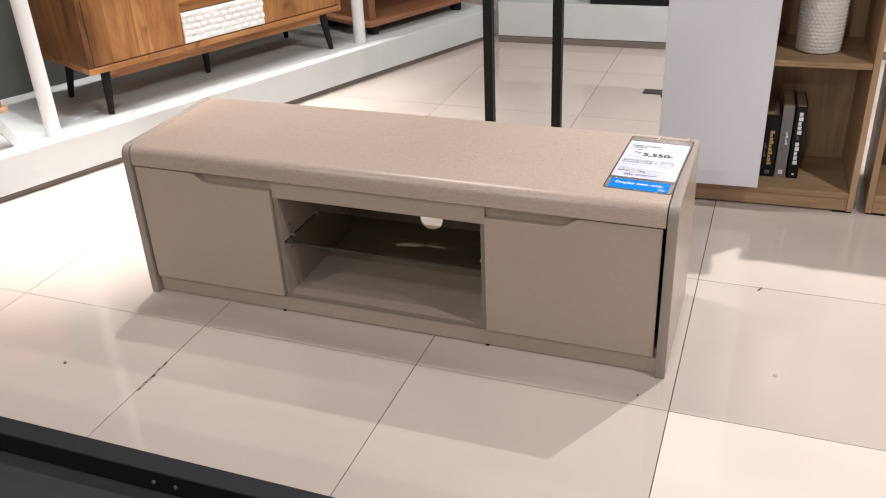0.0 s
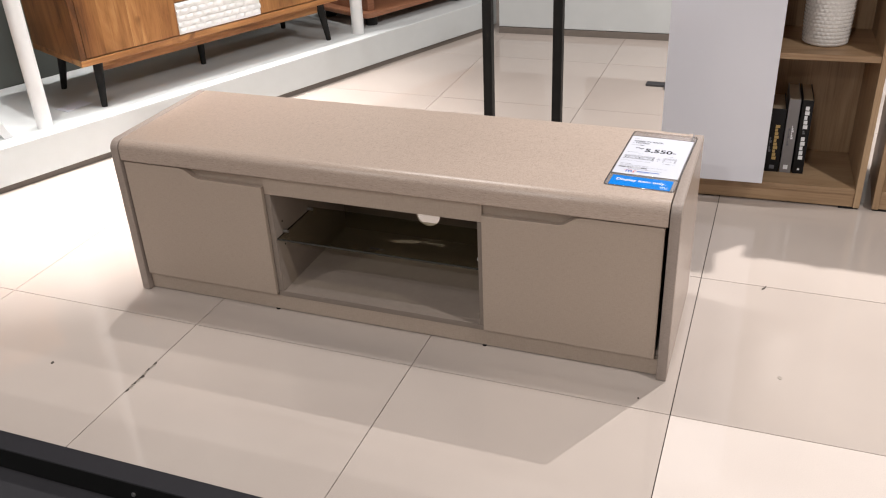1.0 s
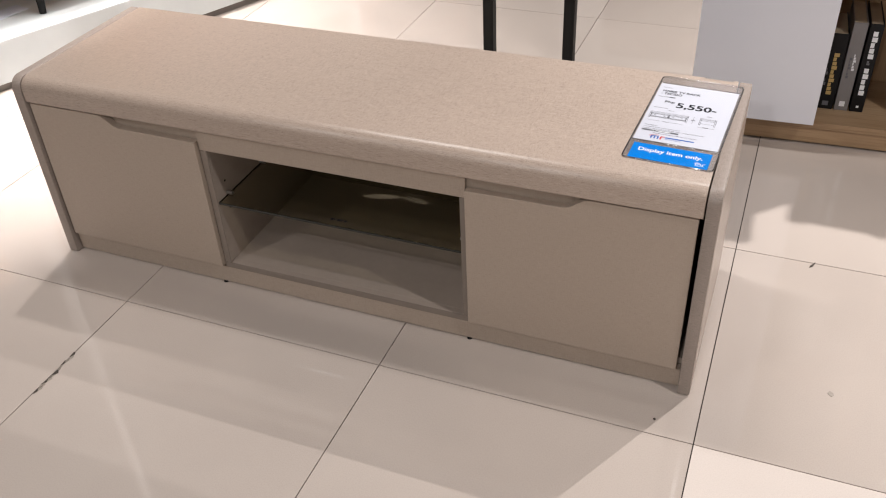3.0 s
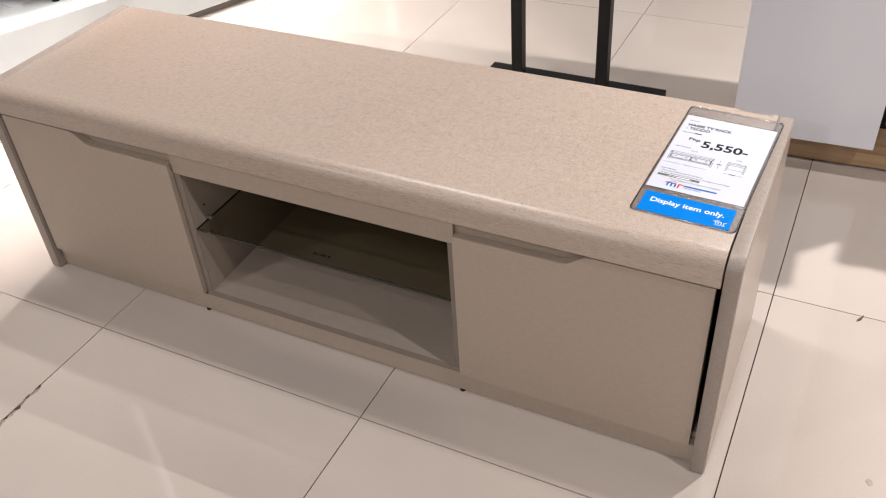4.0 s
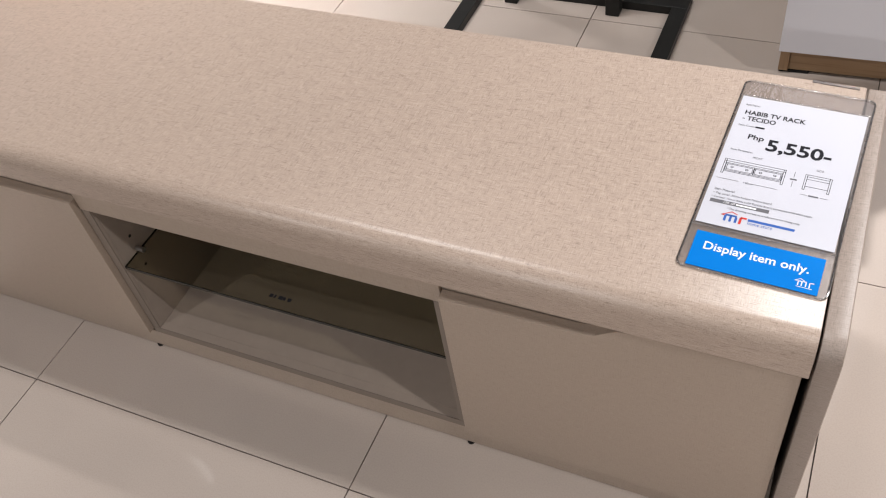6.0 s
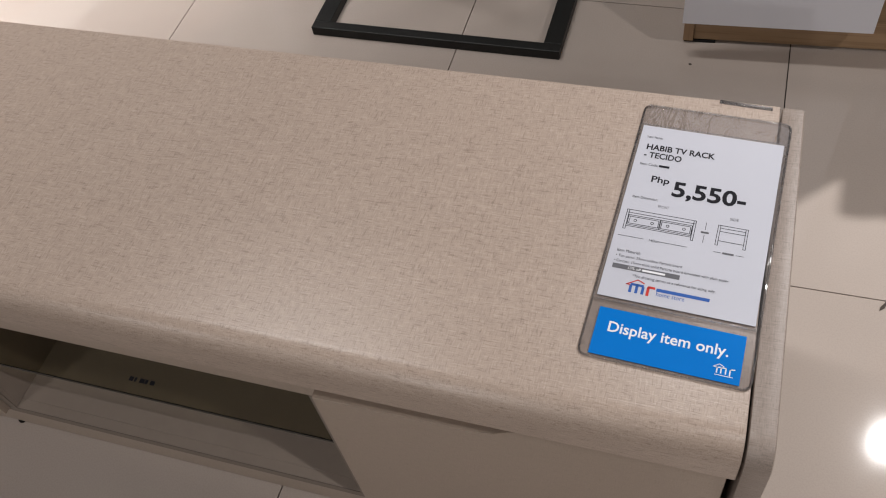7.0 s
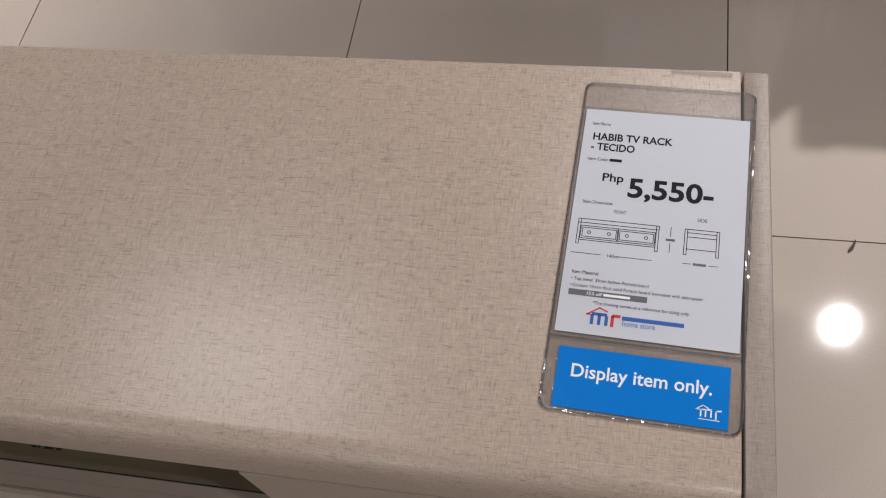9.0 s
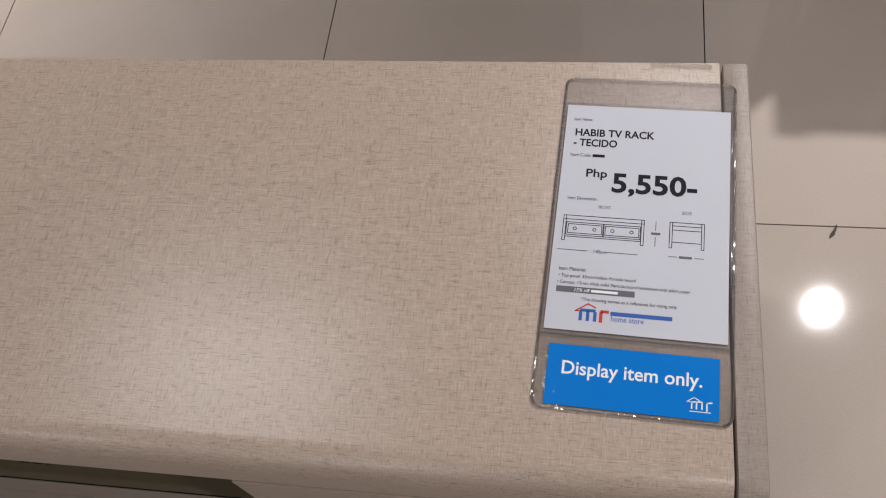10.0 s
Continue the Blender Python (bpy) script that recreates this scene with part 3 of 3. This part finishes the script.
    for i, wd in enumerate((0.006, 0.003, 0.007, 0.004, 0.006)):
        flat_rect(-0.023 + i * 0.0075, -0.023 + i * 0.0075 + wd, 0.036, 0.042, 0.2149, bars)
    part("etched_mark", bars, INK, g, "small dark mark")
    for x, k in ((-0.2722, 1), (0.2622, -1)):
        for y in (0.054, 0.185):
            part("shelf_pin", tube((x, y, 0.2188), (x + 0.014 * k, y, 0.2188), 0.0042, 0.0042, 14), STEEL, e, "steel shelf pin", smooth=True)
        for z in (0.182, 0.247):
            part("pin_hole", tube((x - 0.0002 * k, 0.054, z), (x + 0.0004 * k, 0.054, z), 0.0026, 0.0026, 10), BLACK_WOOD, e)
    part("levelling_foot", tube((0.273, 0.020, 0.0), (0.273, 0.020, 0.0034), 0.0055, 0.0055, 12), BLACK_WOOD, e)
    part("levelling_foot", tube((-0.3, 0.020, 0.0), (-0.3, 0.020, 0.0034), 0.0055, 0.0055, 12), BLACK_WOOD, e)


tv_rack()


# ---- price tag in a clear sleeve on the rack ----
def price_tag():
    # local frame: x across, y up the sheet, origin at the sleeve's middle
    e = holder("price_tag", pose(0.6148, 0.2214, 0.4424, 0, 0, -2.42), "clear plastic price tag sleeve with printed paper and blue card", "price tag")
    W, Hh = 0.1510, 0.3165
    rc = 0.008
    out = arc(W / 2 - rc, Hh / 2 - rc, rc, 0, 90, 5) + arc(-W / 2 + rc, Hh / 2 - rc, rc, 90, 180, 5) + arc(-W / 2 + rc, -Hh / 2 + rc, rc, 180, 270, 5) + arc(W / 2 - rc, -Hh / 2 + rc, rc, 270, 360, 5)
    part("sleeve", extrude_profile(out, "z", 0.0, 0.0004), PVC, e, "clear flexible plastic sleeve")
    part("cover_sheet", flat_rect(-W / 2 + 0.003, W / 2 - 0.003, -Hh / 2 + 0.003, Hh / 2 - 0.029, 0.0022), PVC_FRONT, e, "clear plastic pocket front")
    rim = bmesh.new()
    for a, b in zip(out, out[1:] + out[:1]):
        tube((a[0] * 0.988, a[1] * 0.994, 0.0010), (b[0] * 0.988, b[1] * 0.994, 0.0010), 0.0011, 0.0011, 6, rim)
    part("welded_rim", rim, PVC_RIM, e, "clear welded edge")
    part("pocket_weld", tube((-W / 2 + 0.002, -0.0965, 0.0015), (W / 2 - 0.002, -0.0965, 0.0015), 0.0011, 0.0011, 6), PVC_RIM, e, "clear weld line")
    part("pocket_weld", tube((-W / 2 + 0.002, 0.1285, 0.0015), (W / 2 - 0.002, 0.1285, 0.0015), 0.0007, 0.0007, 6), PVC_RIM, e, "clear weld line")
    px0, px1, py0, py1 = -0.0712, 0.0708, -0.0925, 0.1268
    sheet = part("paper", box(px0, px1, py0, py1, 0.0008, 0.0012, 0), PAPER, e, "white printed price sheet")
    z = 0.0014
    w, h = px1 - px0, py1 - py0

    sink, slide = 0.048, 0.018

    def X(u):
        return px0 + u * w

    def Y(v):
        return py1 - v * h
    lettering("small_heading", "Item Name:", 0.0046, X(0.048), Y(0.077), z, INK, sheet, 0.0160)
    lettering("item_name", "HABIB TV RACK", 0.0106, X(0.060), Y(0.150), z, INK, sheet, 0.0690, bold=0.00025)
    lettering("item_name", "- TECIDO", 0.0106, X(0.057), Y(0.199), z, INK, sheet, 0.0380, bold=0.00025)
    lettering("small_heading", "Item Code:", 0.0046, X(0.046), Y(0.250), z, INK, sheet, 0.0180)
    part("code_bar", flat_rect(X(0.182), X(0.256), Y(0.250), Y(0.237), z), INK, sheet)
    lettering("currency", "Php", 0.0115, X(0.149), Y(0.343), z, INK, sheet, 0.0180, bold=0.0002)
    lettering("price", "5,550-", 0.0265, X(0.308), Y(0.405), z, INK, sheet, 0.0710, bold=0.0007)
    lettering("small_heading", "Item Dimension:", 0.0046, X(0.056), Y(0.451), z, INK, sheet, 0.0250)
    lettering("drawing_title", "FRONT", 0.0046, X(0.244), Y(0.486), z, GREY_INK, sheet, 0.0105)
    lettering("drawing_title", "SIDE", 0.0046, X(0.729), Y(0.487), z, GREY_INK, sheet, 0.0080)

    def line(u0, v0, u1, v1):
        return ((X(u0 + slide), Y(v0 + sink)), (X(u1 + slide), Y(v1 + sink)))

    def rect(u0, v0, u1, v1):
        return [line(u0, v0, u1, v0), line(u1, v0, u1, v1), line(u1, v1, u0, v1), line(u0, v1, u0, v0)]
    fr = rect(0.03, 0.475, 0.50, 0.492) + rect(0.03, 0.475, 0.045, 0.585) + rect(0.485, 0.475, 0.50, 0.585)
    fr += rect(0.05, 0.505, 0.265, 0.560) + rect(0.27, 0.505, 0.48, 0.560) + rect(0.06, 0.513, 0.257, 0.552) + rect(0.278, 0.513, 0.472, 0.552) + [line(0.045, 0.568, 0.485, 0.568)]
    for cu in (0.10, 0.215, 0.32, 0.43):
        ring = [(X(cu + slide) + 0.0014 * math.cos(i * math.pi / 4), Y(0.532 + sink) + 0.0014 * math.sin(i * math.pi / 4)) for i in range(9)]
        fr += list(zip(ring, ring[1:]))
    part("front_drawing", strokes(fr, 0.00055, z), INK, sheet, "line drawing of a low rack")
    slide = 0.0
    sd = rect(0.665, 0.475, 0.68, 0.585) + rect(0.845, 0.475, 0.86, 0.585) + rect(0.68, 0.475, 0.845, 0.490) + [line(0.68, 0.508, 0.845, 0.508), line(0.68, 0.560, 0.845, 0.560)]
    part("side_drawing", strokes(sd, 0.00055, z), INK, sheet, "line drawing of the side")
    dm = [line(0.03, 0.625, 0.20, 0.625), line(0.31, 0.625, 0.49, 0.625), line(0.585, 0.475, 0.585, 0.515), line(0.585, 0.545, 0.585, 0.585),
          line(0.665, 0.622, 0.71, 0.622), line(0.81, 0.622, 0.86, 0.622)]
    part("dimension_line", strokes(dm, 0.00045, z), INK, sheet)
    lettering("dimension_text", "140cm", 0.0044, X(0.235), Y(0.625 + sink + 0.007), z, INK, sheet, 0.0098)
    for u0, u1, v in ((0.56, 0.612, 0.530), (0.722, 0.795, 0.622)):
        part("dimension_bar", flat_rect(X(u0 + slide), X(u1 + slide), Y(v + sink + 0.005), Y(v + sink - 0.005), z), GREY_INK, sheet)
    lettering("small_heading", "Item Material:", 0.0048, X(0.050), Y(0.7606), z, INK, sheet, 0.0220)
    lettering("small_print", "• Top panel: 33mm hollow Particle board", 0.0042, X(0.051), Y(0.788), z, INK, sheet, 0.0620)
    lettering("small_print", "• Carcass: 15mm thick solid Particle board laminated with plain paper", 0.0042, X(0.046), Y(0.815), z, INK, sheet, 0.1060)
    part("offer_bar", flat_rect(X(0.047), X(0.489), Y(0.850), Y(0.826), z), GREY_INK, sheet, "dark grey printed strip")
    lettering("offer_text", "15% off", 0.0046, X(0.145), Y(0.845), z + 0.0001, WHITE_INK, sheet, 0.0125, italic=0.2)
    part("offer_text_bar", flat_rect(X(0.245), X(0.395), Y(0.8435), Y(0.8335), z + 0.0001), WHITE_INK, sheet)
    lettering("small_print", "*The drawing serves as a reference for sizing only.", 0.0042, X(0.1915), Y(0.880), z, INK, sheet, 0.0760)
    # shop mark as plain shapes
    sink, slide = 0.003, 0.003
    part("mark_roof", strokes([line(0.165, 0.918, 0.232, 0.888), line(0.232, 0.888, 0.275, 0.900), line(0.165, 0.918, 0.185, 0.918)], 0.0011, z), RED_INK, sheet)
    m = [line(0.195, 0.950, 0.195, 0.924), line(0.20, 0.914, 0.228, 0.914), line(0.235, 0.950, 0.235, 0.924), line(0.242, 0.914, 0.268, 0.914), line(0.275, 0.950, 0.275, 0.924)]
    part("mark_arches", strokes(m, 0.0026, z), BLUE_INK, sheet)
    part("mark_hook", strokes([line(0.308, 0.952, 0.308, 0.920), line(0.314, 0.914, 0.342, 0.914)], 0.0026, z), RED_INK, sheet)
    part("name_bar", flat_rect(X(0.363), X(0.701), Y(0.930), Y(0.914), z), BLUE_INK, sheet)
    lettering("small_print", "home store", 0.0068, X(0.365), Y(0.952), z, BLUE_INK, sheet, 0.0255)

    bx0, bx1, by0, by1 = -0.0653, 0.0652, -0.1546, -0.1048
    card = part("blue_card", box(bx0, bx1, by0, by1, 0.0008, 0.0012, 0), BLUE_PAPER, e, "blue printed notice card")
    lettering("notice", "Display item only.", 0.0155, bx0 + 0.0108, by1 - 0.0242, z, WHITE_INK, card, 0.1060, bold=0.00022)
    u, v = bx1 - 0.0216, by0 + 0.0075
    part("mark_roof", strokes([((u - 0.002, v + 0.006), (u + 0.003, v + 0.0095)), ((u + 0.003, v + 0.0095), (u + 0.007, v + 0.0075)), ((u - 0.002, v + 0.006), (u + 0.001, v + 0.006))], 0.0007, z), WHITE_INK, card)
    part("mark_arches", strokes([((u + 0.0015, v + 0.001), (u + 0.0015, v + 0.006)), ((u + 0.0015, v + 0.006), (u + 0.0090, v + 0.0065)), ((u + 0.0050, v + 0.001), (u + 0.0050, v + 0.006)), ((u + 0.0090, v + 0.001), (u + 0.0090, v + 0.006)), ((u + 0.0125, v), (u + 0.0125, v + 0.006)), ((u + 0.0125, v + 0.006), (u + 0.016, v + 0.0065))], 0.0011, z), WHITE_INK, card)
    part("mark_line", flat_rect(u, u + 0.0155, v - 0.0016, v - 0.0010, z), WHITE_INK, card)


price_tag()

# strip of clear tape at the back edge of the top
tape = part("clear_tape", box(-0.027, 0.027, -0.0025, 0.0025, 0, 0.0006, 0), TAPE)
tape.matrix_basis = pose(0.649, 0.397, 0.4425, 0, 0, -3)
tagged(tape, "scrap of clear tape stuck on laminated rack top", "tape")


# ---- black floor stand behind the rack ----
def floor_stand():
    e = holder("floor_stand", pose(0, 0, 0), "black square-tube metal floor stand on rectangular base frame", "floor stand")
    x0, x1, y0, y1, t, hgt = -0.167, 0.333, 0.908, 1.190, 0.034, 0.020
    part("base_bar", box(x0, x1, y0, y0 + 0.022, 0.0, hgt, 0.002), BLACK_METAL, e)
    part("base_bar", box(x0, x1, y1 - 0.056, y1, 0.0, hgt, 0.002), BLACK_METAL, e)
    for x in (x0, x1 - t):
        part("base_bar", box(x, x + t, y0 + 0.0225, y1 - 0.0565, 0.0, hgt - 0.0004, 0.001), BLACK_METAL, e)
    for x in (-0.0785, 0.1600):
        part("post", box(x, x + 0.031, 1.102, 1.1335, 0.0, 1.5, 0.002), BLACK_METAL, e)


floor_stand()
foot = holder("stand_foot", pose(0.40, 2.03, 0), "dark grey metal stand foot lying on polished floor", "stand foot")
part("plate", box(0.02, 0.42, -0.055, 0.045, 0.0, 0.012, 0.002), CHARCOAL, foot)
part("tongue", box(-0.06, 0.0195, -0.022, 0.018, 0.0, 0.010, 0.002), CHARCOAL, foot)


# ---- oak bookcase with a white sliding door ----
def bookcase(m, door, label):
    e = holder("bookcase", m, label, "bookcase", "oak bookcases")
    w, d, h, t = 0.594, 0.30, 1.19, 0.018
    for x in (0.0, w - t):
        part("side_panel", box(x, x + t, 0.0, d, 0.006, h, 0.001), OAK_Z, e)
    part("plinth", box(t + 0.0005, w - t - 0.0005, 0.006, 0.022, 0.006, 0.047, 0.001), OAK_X, e)
    for z, nm in ((0.0475, "bottom_board"), (0.455, "shelf"), (0.82, "shelf"), (h - t, "top_board")):
        part(nm, box(t + 0.0005, w - t - 0.0005, 0.003, d - 0.006, z, z + t, 0.001), OAK_X, e)
    part("back_panel", box(t + 0.0005, w - t - 0.0005, d - 0.0055, d - 0.0005, 0.03, h - 0.001, 0), OAK_Z, e)
    for x in (0.03, w - 0.03):
        for y in (0.02, d - 0.03):
            part("foot", box(x - 0.028, x + 0.028, y - 0.016, y + 0.016, 0.0, 0.0058, 0.001), BLACK_WOOD, e, "black plastic foot")
    if door:
        part("sliding_door", box(-0.004, 0.306, -0.042, -0.024, 0.080, h - 0.02, 0.0015), WHITE_GLOSS, e, "glossy white sliding door")
        part("door_track", box(0.0, w, -0.044, -0.0005, h - 0.018, h, 0.001), OAK_X, e)
    return e


CASE_M = pose(0.546, 0.987, 0, 0, 0, 2.9)
bookcase(CASE_M, True, "light oak open bookcase with white sliding door, holding books")
bookcase(pose(1.174, 1.022, 0, 0, 0, -1.5), False, "light oak open bookcase standing beside another, empty")


def book(x, wd, ht, dp, cover, bars, label):
    e = holder("book", CASE_M @ pose(x, 0.088, 0.0658), label, "book", "books on the shelf")
    part("spine", box(0.0, wd, 0.0, 0.004, 0.0, ht, 0.0012), cover, e)
    for xx in (0.0, wd - 0.0025):
        part("cover_board", box(xx, xx + 0.0025, 0.0042, dp, 0.0, ht, 0.0006), cover, e)
    part("page_block", box(0.0026, wd - 0.0026, 0.0042, dp - 0.005, 0.003, ht - 0.003, 0), PAGE, e, "yellowed page block")
    for z0, z1, x0, x1, mt in bars:
        bm = box(wd * x0, wd * x1, -0.0006, -0.0002, ht * z0, ht * z1, 0)
        part("spine_print", bm, mt, e)
    return e


# names on the spines stand as bars of their size and colour
def name_bars(z0, z1, n, x0, x1, mt):
    k = (z1 - z0) / n
    return [(z0 + i * k, z0 + i * k + k * 0.84, x0, x1 - 0.06 * (i % 3), mt) for i in range(n)]


book(0.312, 0.042, 0.208, 0.15, COVER_BLACK, name_bars(0.20, 0.76, 10, 0.42, 0.72, GOLD_INK) + name_bars(0.32, 0.56, 5, 0.12, 0.28, GREY_INK) + [(0.05, 0.11, 0.35, 0.70, GREY_INK)], "black hardback book with gold spine print")
book(0.358, 0.033, 0.240, 0.16, COVER_GREY, name_bars(0.47, 0.66, 6, 0.55, 0.75, WHITE_INK) + name_bars(0.38, 0.62, 7, 0.28, 0.45, GREY_INK) + [(0.05, 0.11, 0.3, 0.7, WHITE_INK)], "grey hardback book with pale spine print")
book(0.396, 0.032, 0.240, 0.16, COVER_BLACK, name_bars(0.62, 0.93, 5, 0.34, 0.74, WHITE_INK) + name_bars(0.55, 0.60, 2, 0.38, 0.6, GREY_INK) + name_bars(0.20, 0.52, 5, 0.34, 0.74, WHITE_INK) + [(0.05, 0.075, 0.42, 0.62, WHITE_INK)], "black hardback book with bold white spine print")


# ---- leafy plant on top of the bookcase ----
def plant():
    e = holder("potted_plant", pose(1.26, 1.205, 1.1905), "green leafy plant in white pot on bookcase", "plant")
    part("pot", lathe([(0.045, 0.0), (0.06, 0.09), (0.064, 0.10), (0.058, 0.10), (0.052, 0.085)], 24), CERAMIC, e, smooth=True)
    pr = random.Random(7)
    for i in range(46):
        a = pr.uniform(0, 2 * math.pi)
        reach = pr.uniform(0.04, 0.135)
        tip = Vector((reach * 1.25 * math.cos(a), reach * 0.8 * math.sin(a), pr.uniform(0.05, 0.19)))
        bm = bmesh.new()
        ln, wd = pr.uniform(0.05, 0.085), pr.uniform(0.012, 0.02)
        row = [(0, 0.0), (0.3, 0.85), (0.6, 1.0), (0.85, 0.5), (1.0, 0.0)]
        left = [bm.verts.new((u * ln, -wd * k, 0.006 * math.sin(3 * u))) for u, k in row]
        mid = [bm.verts.new((u * ln, 0, 0.006 * math.sin(3 * u) - 0.003)) for u, k in row]
        right = [bm.verts.new((u * ln, wd * k, 0.006 * math.sin(3 * u))) for u, k in row]
        for j in range(len(row) - 1):
            for q in ((left[j], left[j + 1], mid[j + 1], mid[j]), (mid[j], mid[j + 1], right[j + 1], right[j])):
                bm.faces.new(q)
        bmesh.ops.remove_doubles(bm, verts=bm.verts[:], dist=0.0001)
        bm.transform(Matrix.Translation(tip) @ Euler((pr.uniform(-0.6, 0.6), pr.uniform(-0.2, 0.9), a)).to_matrix().to_4x4())
        tube((0, 0, 0.085), tip, 0.002, 0.0015, 5, bm)
        part("leaf", bm, LEAF, e)


plant()


# ---- dimpled white vase on the shelf ----
def vase():
    bm = bmesh.new()
    n, rows = 128, 108
    hgt = 0.30
    rings = []
    for j in range(rows + 1):
        v = j / rows
        z = v * hgt
        base = 0.0625 + 0.004 * math.sin(math.pi * min(1, v * 1.2)) - 0.012 * max(0, v - 0.75) * 4 * max(0, v - 0.75)
        if v < 0.03:
            base -= 0.006 * (1 - v / 0.03) ** 2
        k = v * 27
        ring = []
        for i in range(n):
            a = i / n * 32 + 0.5 * (int(k) % 2)
            dent = abs(math.sin(math.pi * a)) ** 0.8 * abs(math.sin(math.pi * k)) ** 0.8
            r = base + 0.0026 * dent
            ring.append(bm.verts.new((r * math.cos(2 * math.pi * i / n), r * math.sin(2 * math.pi * i / n), z)))
        rings.append(ring)
    for a, b in zip(rings, rings[1:]):
        for i in range(n):
            bm.faces.new((a[i], a[(i + 1) % n], b[(i + 1) % n], b[i]))
    bm.faces.new(rings[0][::-1])
    prev = rings[-1]
    for r, z in ((0.050, hgt - 0.001), (0.047, 0.03)):
        ring = [bm.verts.new((r * math.cos(2 * math.pi * i / n), r * math.sin(2 * math.pi * i / n), z)) for i in range(n)]
        for i in range(n):
            bm.faces.new((prev[i], prev[(i + 1) % n], ring[(i + 1) % n], ring[i]))
        prev = ring
    bm.faces.new(prev)
    v = part("vase", bm, CERAMIC, smooth=True)
    v.matrix_basis = pose(0.971, 1.141, 0.4735)
    tagged(v, "white glazed ceramic vase with dimpled honeycomb relief", "vase")


vase()


# ---- dark low table in the foreground ----
def low_table():
    e = holder("coffee_table", pose(-0.32, -1.223, 0), "charcoal low table with raised rim around grey top", "table")
    hx, hy, z1 = 0.78, 0.29, 0.395
    TABLE_M = CHARCOAL_TABLE
    part("tabletop", box(-hx + 0.024, hx - 0.024, -hy + 0.034, hy - 0.034, z1 - 0.055, z1 - 0.038, 0.001), TABLE_M, e, "matt dark grey top panel")
    for y, k in ((-hy, 1), (hy - 0.033, -1)):
        part("rim", box(-hx, hx, y, y + 0.033, z1 - 0.06, z1, 0.0012), CHARCOAL_RIM, e, "charcoal rim")
        yy = y + 0.0335 if k == 1 else y - 0.0012
        part("rim_lining", box(-hx + 0.024, hx - 0.024, yy, yy + 0.0007, z1 - 0.0375, z1 - 0.001, 0), BLACK_GLOSS, e, "black inner edge")
    for x in (-hx, hx - 0.023):
        part("rim", box(x, x + 0.023, -hy + 0.0335, hy - 0.0335, z1 - 0.06, z1 - 0.0004, 0.001), CHARCOAL_RIM, e, "charcoal rim")
    for x in (0.405, 0.443):
        part("screw", tube((x, hy - 0.0343, z1 - 0.020), (x, hy - 0.0365, z1 - 0.020), 0.0036, 0.003, 12), STEEL, e, "steel screw head", smooth=True)
    for x in (-hx + 0.03, hx - 0.03):
        for y in (-hy + 0.03, hy - 0.03):
            part("leg", box(x - 0.025, x + 0.025, y - 0.025, y + 0.025, 0.0, z1 - 0.0605, 0.002), CHARCOAL_RIM, e)


low_table()


# ---- marks on the floor ----
def floor_mark(name, verts2d, thick, m, mat, label):
    ob = part(name, extrude_profile(verts2d, "z", 0.0, thick), mat)
    ob.matrix_basis = m
    tagged(ob, label, "floor mark")


rnd = random.Random(4)
blob = [(0.0045 * (0.7 + 0.5 * rnd.random()) * math.cos(i * 0.628), 0.0045 * (0.7 + 0.5 * rnd.random()) * math.sin(i * 0.628)) for i in range(10)]
floor_mark("dirt_speck", blob, 0.0012, pose(-0.717, -0.359, 0.0002), DIRT, "small dark dirt speck on beige tile")
floor_mark("scuff_mark", [(p[0] * 1.3, p[1] * 1.3) for p in blob], 0.0006, pose(0.949, 0.091, 0.0002), RING, "small grey scuff on beige tile")
floor_mark("wood_splinter", [(-0.011, -0.002), (-0.002, -0.0035), (0.010, 0.001), (0.013, 0.004), (0.004, 0.002), (-0.006, 0.001)], 0.0015, pose(0.895, 0.476, 0.0002, 0, 0, 50), DIRT, "small dark splinter lying on tile joint")
floor_mark("dirt_speck", [(p[0] * 0.7, p[1] * 0.5) for p in blob], 0.0008, pose(0.567, 0.932, 0.0002), DIRT, "tiny dark dirt speck on beige tile")
floor_mark("dirt_speck", [(p[0] * 0.6, p[1] * 0.6) for p in blob], 0.0008, pose(0.66, -0.075, 0.0002), DIRT, "tiny dark dirt speck on beige tile")
for i in range(13):
    y = -0.395 + 0.009 * i
    w = 0.004 + 0.004 * rnd.random()
    chip = [(-0.0005, -0.008), (w * 0.6, -0.004), (w, 0.002), (w * 0.3, 0.008), (-0.0005, 0.007)]
    floor_mark("joint_chip", chip, 0.0005, pose(-0.4705 + 0.004 * rnd.random(), y, 0.0002, 0, 0, rnd.uniform(-12, 12)), RING if i % 3 else DIRT, "worn chip along tile joint")

# ---- floor tiles ----
PX, PY, GAP = 0.6015, 0.5965, 0.0020
tile_bm = box(-PX / 2 + GAP / 2, PX / 2 - GAP / 2, -PY / 2 + GAP / 2, PY / 2 - GAP / 2, -0.008, 0.0, 0)
tile_mesh = bpy.data.meshes.new("tile")
tile_bm.to_mesh(tile_mesh)
tile_bm.free()
tile_mesh.materials.append(TILE)
trnd = random.Random(11)
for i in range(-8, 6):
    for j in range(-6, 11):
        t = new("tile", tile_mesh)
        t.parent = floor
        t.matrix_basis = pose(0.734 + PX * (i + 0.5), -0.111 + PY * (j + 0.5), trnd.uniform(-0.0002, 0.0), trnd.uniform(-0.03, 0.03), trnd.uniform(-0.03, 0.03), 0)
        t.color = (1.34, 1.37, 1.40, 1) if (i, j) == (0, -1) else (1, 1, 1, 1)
